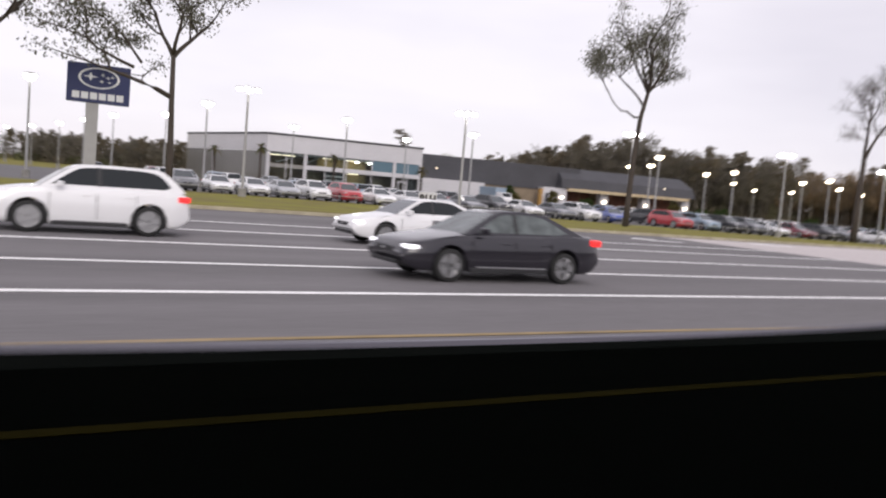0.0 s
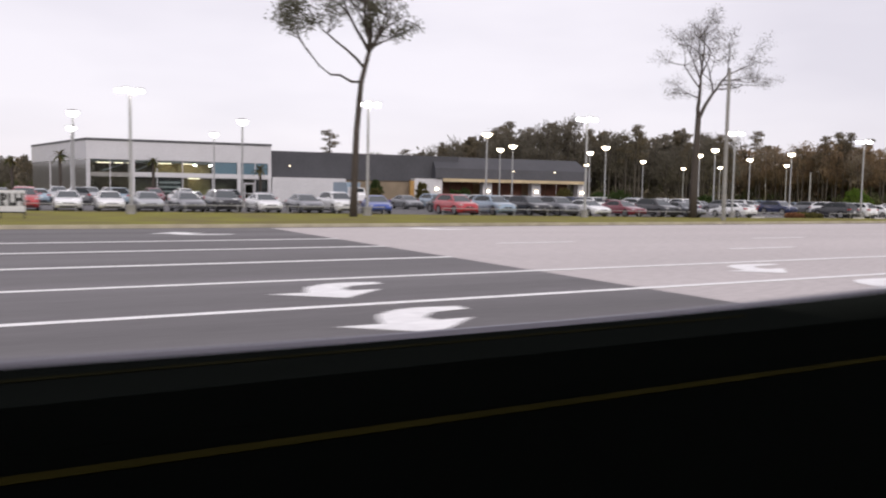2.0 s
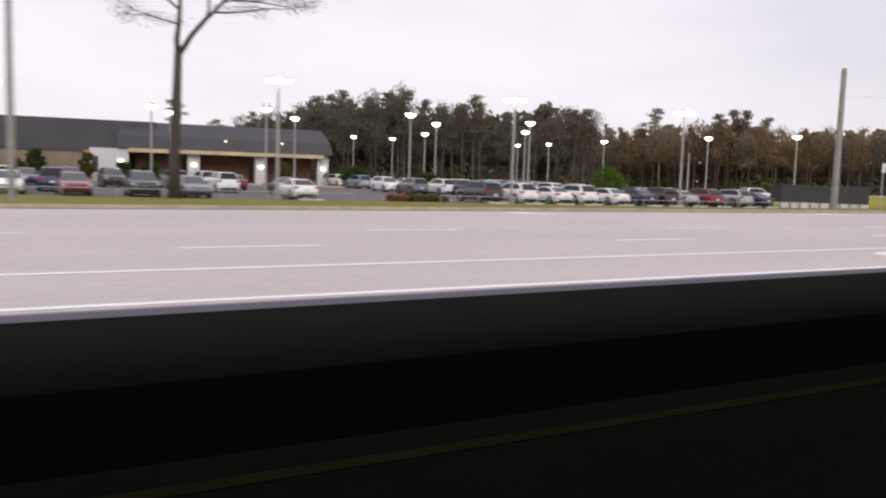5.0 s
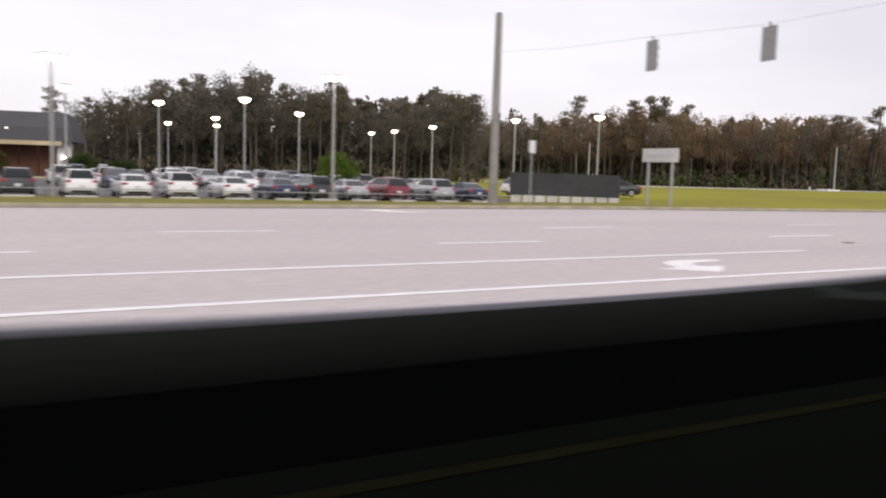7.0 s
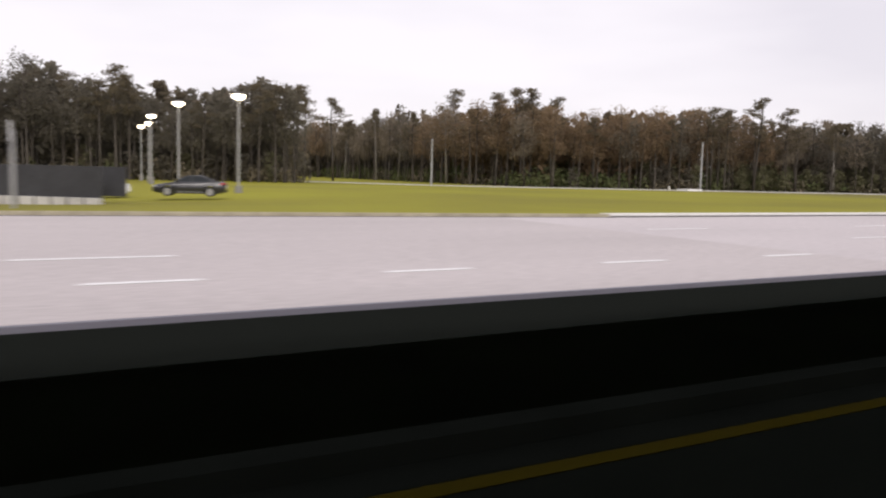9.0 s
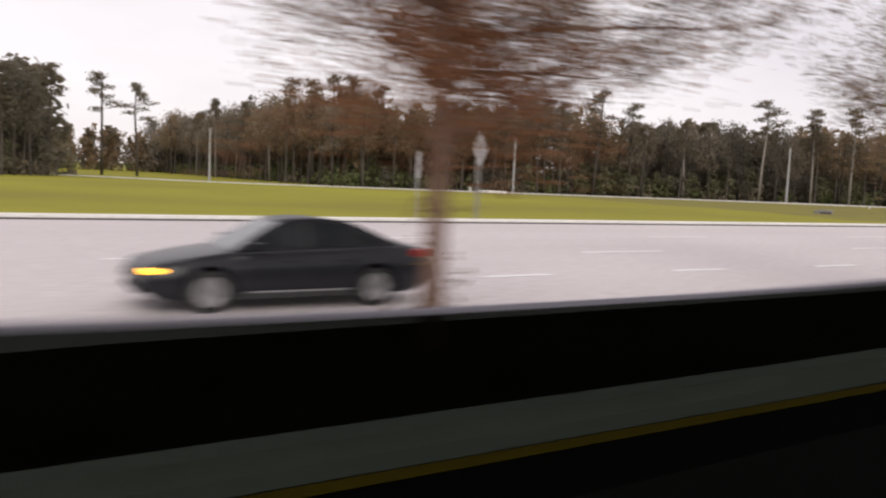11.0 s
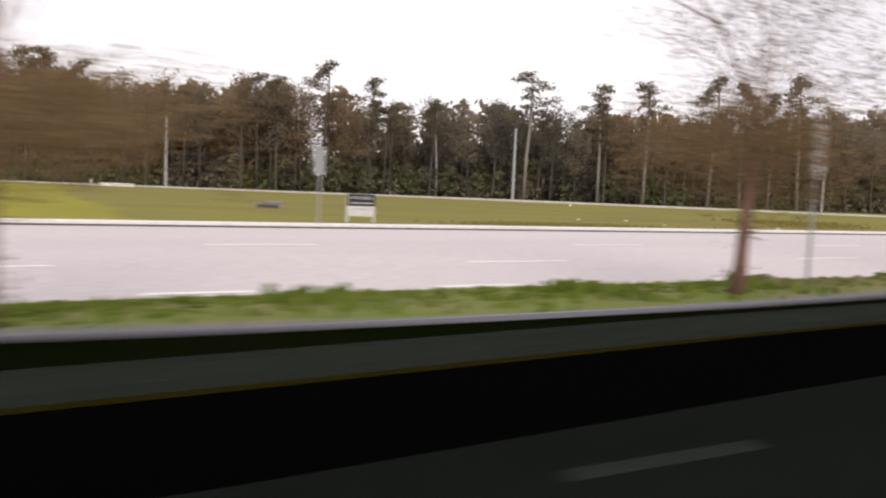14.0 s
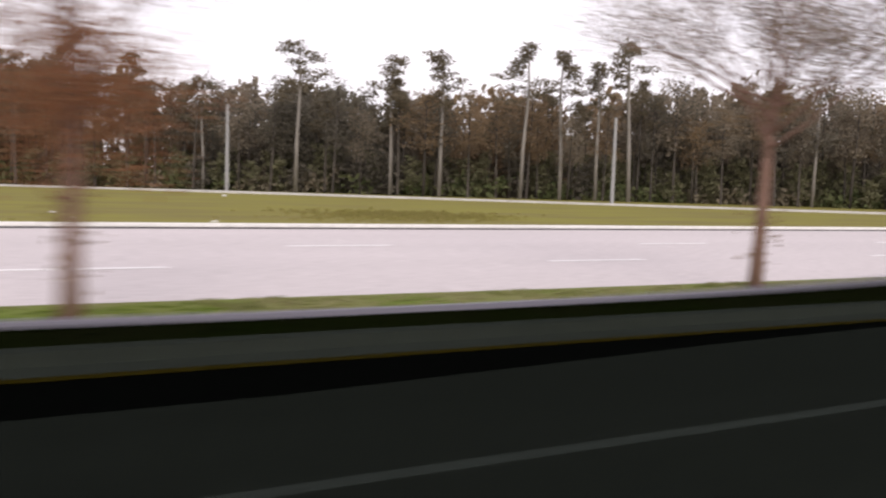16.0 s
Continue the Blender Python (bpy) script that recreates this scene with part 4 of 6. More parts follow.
# ---------------- lamp posts ----------------
def lamp_post(x, y, height, heads, lens, z0=-0.05, turn=0, label="", group="lot lamps"):
    post = thing("lamp_post", pose(x, y, z0, 0, 0, turn), label, "street lamp", group)
    part("base", tube([(0, 0, -0.3), (0, 0, 0.55)], [0.28, 0.28], 10), POLE_C, post, "round concrete base")
    part("pole", tube([(0, 0, 0.5), (0, 0, height)], [0.10, 0.07], 6), POLE, post)
    if heads == 1:
        hd = part("lamp_head", tube([(0, 0, height - 0.02), (0, 0, height + 0.10), (0, 0, height + 0.16)], [0.46, 0.40, 0.12], 12), POLE, post, "round lamp head")
        # oversized dome: the glare round the lamp is put into its shape
        ball = [(0, 0, height - 0.02 - 0.36 * math.sin(a)) for a in (0, 0.4, 0.8, 1.2, 1.5)]
        part("lens", tube(ball, [0.45 * math.cos(a) for a in (0, 0.4, 0.8, 1.2, 1.5)], 12), lens, hd, "lit lamp lens enlarged to include its glow")
        return post
    reach = 0.40
    for k in range(heads):
        g = 2 * math.pi * k / heads
        ca, sa = math.cos(g), math.sin(g)
        part("arm", tube([(0, 0, height - 0.12), (reach * ca, reach * sa, height - 0.02)], [0.04, 0.035], 5), POLE, post)
        hd = part("lamp_head", box(-0.22, 0.22, -0.16, 0.16, 0.0, 0.08, 0.03), POLE, post, "flat lamp head")
        hd.matrix_basis = pose((reach + 0.14) * ca, (reach + 0.14) * sa, height - 0.06, 0, 0, math.degrees(g))
        # lens made deeper than the head to take in its glare
        part("lens", box(-0.21, 0.21, -0.16, 0.16, -0.20, -0.004, 0.07), lens, hd, "lit lamp lens enlarged to include its glow")
    return post


for x, y in ((14.6, 52.6), (29.0, 48.9), (42.8, 46.9), (59.7, 46.1), (77.6, 48.2), (94.4, 47.4), (109.6, 46.2)):
    lamp_post(x, y - 0.4, 7.12 - lot_z(x), 4, LAMP, lot_z(x), -24, "tall grey lamp post with four lit heads")
FAR_LAMPS = ((2.4, 63.1), (3.3, 190), (7.0, 166), (9.8, 140.7), (11.4, 120), (12.6, 100.5), (16.2, 88.2), (15.6, 67.6), (28.8, 84.3), (27.5, 66.3), (42.0, 83.2), (40, 65.3), (62.6, 63.7),
             (75.3, 78), (84.3, 72.1), (90.6, 82.5), (78.3, 85.2), (96.3, 66.7), (104.6, 76.8), (109.7, 66.5), (119.1, 80.6), (112.6, 118.3), (114.5, 97.9), (119.3, 118))
for i, (x, y) in enumerate(FAR_LAMPS):
    lamp_post(x, y, 7.1 - lot_z(x), 1, LAMP if x < 50 else LAMP_FAR, lot_z(x), 20, "slim grey lamp post with one round lit head among the cars", "far lot lamps")
for x, y in ((138.7, 69.8), (140.85, 59.0), (142.3, 106.7), (142.9, 116.5), (139.9, 90.3)):
    lamp_post(x, y, 7.2, 1, LAMP_FAR, -0.1, 160, "slim grey lamp post with one lit head in the grass", "field lamps")


# ---------------- dealership ----------------
BC = Vector((31.9, 103.5))
U = Vector((66.7, -10.8)).normalized()
V = Vector((-U.y, U.x))
DEALER = thing("car_dealership", pose(BC.x, BC.y, -0.5, 0, 0, math.degrees(math.atan2(U.y, U.x))), "white and dark grey car dealership with a lit glass showroom", "building")


def wall(name, x0, x1, y0, y1, z0, z1, mat, label="", bevel=0.0, parent=DEALER):
    return part(name, box(x0, x1, y0, y1, z0 + 0.5, z1 + 0.5, bevel), mat, parent, label)


# showroom: glass front of two storeys below a white fascia
bl = Vector((27.2, 130.0)) - BC
side_end = (bl.dot(U), bl.dot(V))
wall("floor", 0.2, 21.5, 0.3, 20, -0.5, -0.2, GUTTER)
wall("back_wall", 0.4, 21.5, 9.0, 9.3, -0.2, 6.4, INTERIOR, "warm interior wall of the showroom")
part("roof", prism([(0.4, 0.42), (21.5, 0.42), (21.5, 28), (side_end[0] + 0.4, side_end[1])], 7.2, 7.5), GREYROOF, DEALER, "flat dark roof")
wall("fascia", 0, 21.6, 0, 0.35, 4.75, 6.95, PANEL, "wide white panel fascia")
wall("coping", -0.06, 21.66, -0.08, 0.4, 6.95, 7.22, DARK, "dark roof edge")
wall("spandrel", 5.2, 21.6, 0.02, 0.3, 2.75, 3.3, PANEL, "white band between the storeys")
wall("spandrel", 0.42, 5.0, 0.08, 0.3, 2.7, 3.2, POLE_C, "grey band between the storeys")
for x in (0.0, 4.95, 17.4, 21.2):
    wall("column", x, x + 0.42, -0.03, 0.3, -0.5, 4.75, PANEL, "white column")
BAYS = (0.42, 2.6, 4.95, 7.9, 10.85, 14.4, 17.4, 19.6, 21.2)
for x in (2.6, 7.9, 10.85, 14.4, 19.6):
    wall("mullion", x - 0.05, x + 0.05, 0.06, 0.2, -0.3, 4.75, PANEL)
for a, b in zip(BAYS[:-1], BAYS[1:]):
    wall("pane", a + 0.05, b - 0.05, 0.13, 0.135, -0.3, 2.7, SHOWROOM, "clear showroom glass")
    wall("pane", a + 0.05, b - 0.05, 0.13, 0.135, 3.3, 4.75, BLUE_REFLECTION if a > 14 else SHOWROOM, "upper glass with bluish reflection painted in" if a > 14 else "clear upper glass")
wall("ceiling", 0.3, 21.5, 0.4, 9.0, 4.5, 4.7, PANEL)
wall("gallery_floor", 5.2, 21.5, 0.5, 9.0, 2.7, 3.2, PANEL)
wall("gallery_wall", 7.4, 14.3, 3.2, 3.4, 3.2, 4.5, WARM_WALL, "warm yellow office wall")
wall("gallery_partition", 10.4, 10.5, 0.6, 3.2, 3.2, 4.5, WARM_WALL)
# glowing panels added to brighten the gallery wall
for x in (8.0, 11.0):
    wall("ceiling_light", x, x + 1.6, 2.3, 2.7, 4.44, 4.49, LAMP_IN, "glowing ceiling panel added to brighten the room")
for x in (12.2, 14.0):
    wall("downlight", x, x + 0.32, 0.45, 0.70, 4.22, 4.36, LAMP, "bright ceiling lamp")
for x0, x1 in ((1.6, 4.6), (5.3, 7.5)):                    # white stair rails rising behind the glass
    for k in range(3):
        v = [(x0, 1.6 + k * 0.5, 3.35 + 0.5), (x1, 1.6 + k * 0.5, 4.45 + 0.5), (x1, 1.6 + k * 0.5, 4.57 + 0.5), (x0, 1.6 + k * 0.5, 3.47 + 0.5)]
        part("stair_rail", (v + [(x, y + 0.06, z) for x, y, z in v], [(0, 1, 2, 3), (7, 6, 5, 4), (0, 4, 5, 1), (3, 2, 6, 7)]), PANEL, DEALER, "white stair rail")
# more added glow under the ceiling, to lift the dark bays
for x in (0.9, 2.9, 15.0):
    wall("ceiling_light", x, x + 1.6, 4.4, 5.4, 4.44, 4.49, LAMP_IN, "glowing ceiling panel added to brighten the room")
for k in range(4):
    wall("shelf", 8.1, 10.6, 0.5, 0.9, 0.35 + k * 0.55, 0.55 + k * 0.55, PANEL, "white display shelf")
wall("shelf_back", 8.0, 10.7, 0.95, 1.0, -0.2, 2.6, GREYROOF, "dark display wall")
wall("office_wall", 10.9, 14.3, 3.0, 3.2, -0.2, 2.7, WARM_WALL, "warm yellow office wall")
# added glow that brightens the office wall
wall("ceiling_light", 11.6, 13.0, 1.9, 2.3, 2.62, 2.69, LAMP_IN, "glowing ceiling panel added to brighten the room")
wall("counter", 11.6, 13.2, 1.6, 2.2, -0.2, 0.9, GREYROOF)
wall("display_wall", 5.4, 7.7, 2.2, 2.4, -0.2, 2.4, INTERIOR)
wall("display_wall", 14.8, 17.0, 2.5, 2.7, -0.2, 2.2, INTERIOR)
wall("display_wall", 19.7, 21.2, 0.9, 1.1, -0.2, 2.6, GREYROOF)
for x in (18.25, 19.35):
    wall("door_jamb", x, x + 0.12, 0.03, 0.12, -0.3, 2.1, PANEL)
wall("door_head", 18.25, 19.47, 0.03, 0.12, 2.1, 2.25, PANEL, "white framed entrance")
wall("door_head", 18.37, 19.35, 0.03, 0.12, 0.85, 0.95, PANEL)
# side wall
n_side = 8
sx, sy = side_end
ang = math.degrees(math.atan2(sy, sx))
side_root = part("side_wall", box(0.05, math.hypot(sx, sy), -0.3, 0.0, 4.75 + 0.5, 6.95 + 0.5), PANEL, DEALER, "white side fascia")
side_root.matrix_basis = pose(0, 0, 0, 0, 0, ang)
for k in range(n_side):
    L = math.hypot(sx, sy) / n_side
    p = part("side_window", box(k * L + 0.03, k * L + L - 0.03, -0.2, -0.1, 0.3, 5.2), WINDOW, side_root, "dark side glass")
    if k in (0, 2, 5):
        part("side_pier", box(k * L - 0.15, k * L + 0.15, -0.3, 0.0, 0.0, 5.25), PANEL, side_root, "white pier")
part("side_block", box(6.2 * L, 8 * L, -0.32, -0.21, 0.0, 5.25), PANEL, side_root, "white end wall")
part("side_coping", box(0, math.hypot(sx, sy), -0.38, 0.05, 7.45, 7.72), DARK, side_root)
# service wing
wall("wing_wall", 21.7, 44.0, 1.0, 18, -0.5, 3.0, BEIGE, "beige lower wall")
wall("wing_upper", 21.65, 47.5, 0.8, 19, 2.9, 6.45, GREYROOF, "dark grey upper wall")
wall("white_wall", 21.7, 31.2, -0.6, 0.8, -0.5, 3.05, PANEL, "low white wall")
wall("white_block", 40.6, 44.6, -0.8, 2.0, -0.5, 3.3, PANEL, "white gate pier block")
wall("dark_niche", 41.0, 41.5, -0.82, -0.78, 0.6, 2.4, GREYROOF)
v = [(43.5, -1.2, 3.9), (67.7, -1.2, 3.9), (67.7, 16, 3.9), (43.5, 16, 3.9), (43.5, -0.9, 5.3), (67.4, -0.9, 5.3), (66.8, 2.0, 6.95), (44.0, 2.0, 6.95), (66.8, 14, 6.95), (44.0, 14, 6.95)]
part("canopy_roof", (v, [(0, 1, 5, 4), (4, 5, 6, 7), (7, 6, 8, 9), (1, 2, 8, 6, 5), (3, 0, 4, 7, 9), (2, 3, 9, 8), (0, 3, 2, 1)]), GREYROOF, DEALER, "dark sloped canopy roof")
wall("beam", 44.6, 66.6, -1.18, -0.85, 2.95, 3.39, BEAM, "pale beige beam under the canopy", 0.02)
wall("bay_back", 44.0, 66.3, 9.0, 9.3, -0.5, 3.4, BEIGE, "shaded back wall of the drive-in bays")
for s0 in (50.95, 58.6, 66.05):
    wall("pier", s0, s0 + 1.35, -0.1, 1.1, -0.5, 3.42, PANEL, "white canopy pier")
    wall("wall_lamp", s0 + 0.46, s0 + 0.90, -0.22, -0.10, 1.62, 1.86, LAMP_FAR, "lit wall lamp on the pier")
wall("wall_lamp", 43.6, 44.0, -0.92, -0.80, 1.8, 2.04, LAMP_FAR, "lit wall lamp on the white block")
wall("column", 40.0, 40.55, -0.9, -0.3, -0.5, 3.0, LIT_COLUMN, "column with warm light painted on, beside the white block")
for s0, s1 in ((45.2, 50.6), (52.6, 58.3), (60.3, 65.8)):
    for k in range(3):
        a = s0 + (s1 - s0) * k / 3
        wall("bay_door", a + 0.08, a + (s1 - s0) / 3 - 0.08, 2.6, 2.75, -0.5, 3.2, BAY_DOOR, "reddish brown bay door")
for s0, s1 in ((46, 50.5), (53.5, 58), (61, 65.5)):
    wall("bay_light", s0, s1, 3, 3.2, 3.2, 3.35, LIT, "warm strip light in the bay")
for s0 in (24, 55, 61.5):
    wall("wall_lamp", s0, s0 + 0.16, -1.30 if s0 > 44 else 0.70, -1.2 if s0 > 44 else 0.80, 4.5, 4.62, LAMP_IN, "small lit wall lamp")


# ---------------- trees ----------------
def quads(centres, per, spread, size, seed, flat=0.7, upright=0.0, thin=0.6):
    """Leaf or needle clumps: per small quads round each centre."""
    g = np.random.default_rng(seed)
    c = np.repeat(np.asarray(centres, float), per, axis=0)
    n = len(c)
    c = c + np.clip(g.normal(0, 1, (n, 3)), -1.6, 1.6) * np.array([spread, spread, spread * flat])
    a = g.normal(0, 1, (n, 3))
    a /= np.linalg.norm(a, axis=1)[:, None]
    b = np.cross(a, g.normal(0, 1, (n, 3)) + np.array([0, 0, upright]))
    b /= np.linalg.norm(b, axis=1)[:, None] + 1e-6
    sz = (size * g.uniform(0.55, 1.25, n))[:, None]
    a, b = a * sz, b * sz * thin
    v = np.stack([c - a - b, c + a - b * 0.4, c + a * 0.7 + b, c - a * 0.8 + b * 0.8], 1).reshape(-1, 3)
    return v


def quad_mesh(name, v):
    n = len(v) // 4
    me = bpy.data.meshes.new(name)
    me.vertices.add(4 * n)
    me.vertices.foreach_set("co", np.ascontiguousarray(v, np.float32).ravel())
    me.loops.add(4 * n)
    me.loops.foreach_set("vertex_index", np.arange(4 * n, dtype=np.int32))
    me.polygons.add(n)
    me.polygons.foreach_set("loop_start", np.arange(0, 4 * n, 4, dtype=np.int32))
    me.update(calc_edges=True)
    return me


def grow(r, verts, faces, tips, p, d, length, rad, level, levels, spread, up, sides):
    """One limb with its children; tips collects the ends of the thin twigs."""
    pts, rr, steps = [Vector(p)], [rad], 4
    d = Vector(d).normalized()
    for i in range(steps):
        d = (d + Vector((r.gauss(0, 0.13), r.gauss(0, 0.13), r.gauss(0, 0.08) + up))).normalized()
        pts.append(pts[-1] + d * length / steps)
        rr.append(rad * (1 - 0.5 * (i + 1) / steps))
    tube(pts, rr, max(3, sides - level), verts, faces)
    if level >= levels:
        tips.extend(pts[2:])
        return
    if level >= levels - 1:
        tips.extend(pts[3:])
    for k in range(3 if level else 4):
        at = pts[r.choice((2, 3, 4)) if k else 4]
        az = r.uniform(0, 2 * math.pi)
        side = Vector((math.cos(az), math.sin(az), r.uniform(-0.15, 0.35)))
        nd = (d * (1.0 - spread) + side * spread * (1.3 if k else 0.6)).normalized()
        grow(r, verts, faces, tips, at, nd, length * r.uniform(0.58, 0.82), rad * 0.5, level + 1, levels, spread, up, sides)


def wooded(name, m, wood_mat, limbs, leaf_sets, label, group, seed, levels=3, spread=0.5, up=0.05, trunk=None, extra=()):
    """A tree: a trunk path with radii, limbs (start, way, length, radius), and leaf sets (material, per, spread, size, filter)."""
    r = random.Random(seed)
    root = thing(name, m, label, "tree", group)
    v, f, tips = [], [], []
    tube(trunk[0], trunk[1], 9, v, f)
    for pts, rad in extra:
        tube(pts, [rad * (1 - 0.6 * i / (len(pts) - 1)) for i in range(len(pts))], 6, v, f)
    for p, d, length, rad in limbs:
        grow(r, v, f, tips, p, d, length, rad, 1, levels, spread, up, 7)
    part("trunk", (v, f, True), wood_mat, root)
    t = np.array([tuple(q) for q in tips])
    for i, (mat, per, sp, size, keep) in enumerate(leaf_sets):
        c = t[[bool(keep(q)) for q in t]]
        if len(c):
            part("crown", quad_mesh("crown", quads(c, per, sp, size, seed * 7 + i)), mat, root)
    return root


def any_tip(q):
    return True


# big trees on the verge before the lot
wooded("tree", pose(41.0, 44.5, 0.0), BARK, [
    ((-3.0, 0, 9.6), (-0.5, 0.1, 1.0), 1.7, 0.05), ((-2.7, 0, 9.3), (-0.9, -0.2, 0.6), 1.5, 0.04), ((0.6, 0, 8.9), (-0.8, 0.2, 1.0), 2.9, 0.10), ((0.9, 0, 9.9), (-0.9, 0.2, 0.9), 3.2, 0.12), ((0.9, 0, 9.8), (-0.5, -0.5, 1.0), 3.3, 0.13),
    ((0.95, 0, 9.9), (0.0, 0.1, 1.0), 3.6, 0.14), ((0.95, 0, 9.9), (0.70, 0.1, 0.95), 2.3, 0.11), ((0.95, 0, 10.0), (0.45, -0.5, 1.0), 2.5, 0.11), ((0.95, 0, 10.0), (0.4, 0.7, 1.0), 3.0, 0.12), ((1.2, 0, 10.2), (0.9, 0.0, 0.6), 1.6, 0.07)],
    [(LEAF_OAK, 15, 0.38, 0.075, lambda q: q[2] > 9.3), (LEAF_OAK, 13, 0.28, 0.065, lambda q: q[2] > 10.6)], "tall slender oak with a high olive crown on the verge", "verge trees", 11, 3, 0.55, 0.04,
    ([(0, 0, -0.2), (0.05, 0, 2), (0.15, 0, 5), (0.42, 0, 8), (0.95, 0, 10)], [0.26, 0.21, 0.185, 0.16, 0.13]),
    [([(0.42, 0, 8.05), (-0.2, 0, 8.0), (-0.9, 0.1, 8.35), (-1.5, 0, 8.3), (-2.2, 0, 8.75), (-2.7, 0, 9.3), (-3.0, 0, 9.7)], 0.08)])
wooded("tree", pose(71.2, 46.2, -0.05), BARK, [
    ((0.28, 0, 10.2), (-0.9, 0.1, 0.4), 2.7, 0.07), ((0.3, 0, 10.9), (-0.6, 0.4, 0.9), 2.2, 0.07), ((0.3, 0, 11.2), (0.5, -0.3, 0.9), 2.0, 0.07), ((0.4, 0, 12.0), (-0.3, 0.1, 1.0), 2.2, 0.07), ((0.5, 0, 12.9), (0.1, 0.0, 1.0), 2.0, 0.06),
    ((2.1, 0, 10.3), (1.0, -0.1, -0.15), 3.0, 0.06), ((1.7, 0, 9.9), (0.3, 0.5, 1.0), 2.4, 0.08), ((2.6, 0, 10.9), (0.9, 0.3, 0.35), 3.0, 0.07), ((3.3, 0, 11.5), (0.9, 0.0, 0.4), 2.4, 0.06), ((3.3, 0, 11.5), (0.0, -0.2, 1.0), 1.7, 0.05), ((0.22, 0, 9.4), (-1.0, -0.1, 0.15), 2.0, 0.05)],
    [(TWIG_D, 17, 0.34, 0.040, any_tip), (LEAF_DUSK, 7, 0.32, 0.05, any_tip)], "bare dark tree with a thin wide crown on the verge", "verge trees", 23, 3, 0.6, 0.02,
    ([(0, 0, -0.2), (0.0, 0, 2.5), (0.1, 0, 5), (0.2, 0, 7.9)], [0.36, 0.30, 0.26, 0.21]),
    [([(0.2, 0, 7.7), (0.12, 0, 8.6), (0.22, 0, 9.4), (0.28, 0, 10.2), (0.3, 0, 11.2), (0.5, 0, 13.0)], 0.18), ([(0.2, 0, 7.7), (0.9, 0, 8.9), (1.7, 0, 9.9), (2.1, 0, 10.3), (2.6, 0, 10.9), (3.4, 0, 11.6)], 0.16)])
wooded("tree", pose(9.25, 48.8, 0.0), BARK, [
    ((-0.15, 0, 5.6), (-1.0, 0, 0.55), 3.4, 0.15), ((-2.2, 0, 7.0), (-1.0, 0.1, 0.35), 3.0, 0.10), ((-0.1, 0, 7.9), (-0.4, 0.2, 1.0), 2.6, 0.13), ((-0.1, 0, 7.9), (0.75, 0.1, 1.0), 2.8, 0.14),
    ((-0.1, 0, 8.0), (0.2, -0.6, 1.0), 2.6, 0.12), ((-1.8, 0, 7.3), (-0.6, 0.2, 1.0), 2.4, 0.09)],
    [(LEAF_OAK, 34, 0.42, 0.085, lambda q: q[2] > 7.2)], "leaning oak with a reaching limb on the verge", "verge trees", 37, 3, 0.55, 0.03,
    ([(0, 0, -0.2), (0.05, 0, 2), (-0.05, 0, 5), (-0.1, 0, 8)], [0.24, 0.19, 0.16, 0.13]))
wooded("tree", pose(-1.2, 43.0, 0.0), BARK, [
    ((0, 0, 6), (0.9, 0, 0.9), 3.4, 0.14), ((0, 0, 7), (-0.5, 0.3, 1.0), 3.2, 0.16), ((0, 0, 7.5), (0.3, -0.4, 1.0), 3.0, 0.15)],
    [(LEAF_OAK, 24, 0.40, 0.085, any_tip)], "dark oak with a broad trunk on the verge", "verge trees", 41, 3, 0.55, 0.03,
    ([(0, 0, -0.2), (0.1, 0, 3), (0, 0, 7.6)], [0.26, 0.21, 0.16]))

# median trees: place, height, reach of the twigs, shift of the crown, half width and heights of the leafy middle, leaf and twig amounts, leaves
MEDIAN = ((165.0, 7.2, 1.0, 1.35, 0.3, 0.75, 1.9, 3.9, 110, 36, LEAF_RUST, 3), (177.4, 7.3, 1.0, 0.9, -0.1, 0.45, 1.7, 3.3, 60, 17, LEAF_BROWN, 5), (189.7, 8.14, 1.0, 1.05, 0.0, 0.50, 1.9, 3.3, 70, 24, LEAF_RUST, 8),
          (202.5, 8.25, 1.0, 0.95, 0.0, 0.75, 2.0, 3.9, 110, 14, LEAF_BROWN, 9), (214.4, 9.3, 0.95, 0.40, 0.0, 1.15, 1.7, 3.1, 160, 6, LEAF_BROWN, 12), (226.5, 10.3, 0.88, 0.5, 0.0, 1.1, 1.75, 4.3, 215, 11, LEAF_BROWN, 15),
          (239.1, 10.8, 0.95, 0.6, -0.7, 0.88, 1.8, 3.9, 120, 9, LEAF_BROWN, 17), (250.35, 10.2, 0.95, 0.5, 0.0, 0.55, 1.7, 4.1, 84, 9, LEAF_RUST, 21), (262.0, 10.8, 1.0, 0.5, 0.0, 0.6, 2.4, 4.2, 12, 18, LEAF_BROWN, 24),
          (275, 11, 0.95, 0.6, 0.0, 0.6, 1.9, 4.0, 120, 9, LEAF_BROWN, 29))
ASIDE = {5: 0.85, 3: 0.2}                     # crowns that grow away from the near lanes
HANGING = {5: ((2.3, 1.8, 3.3), (1.5, 2.0, 3.5), (2.7, 1.7, 3.15), (-2.0, 0.5, 2.4), (-1.4, 0.2, 2.6), (-2.5, 0.3, 2.5)), 8: ((-1.6, 0.6, 2.2), (-1.2, 0.4, 2.7)), 9: ((-1.2, 0.3, 2.9), (0.9, -0.4, 3.0))}
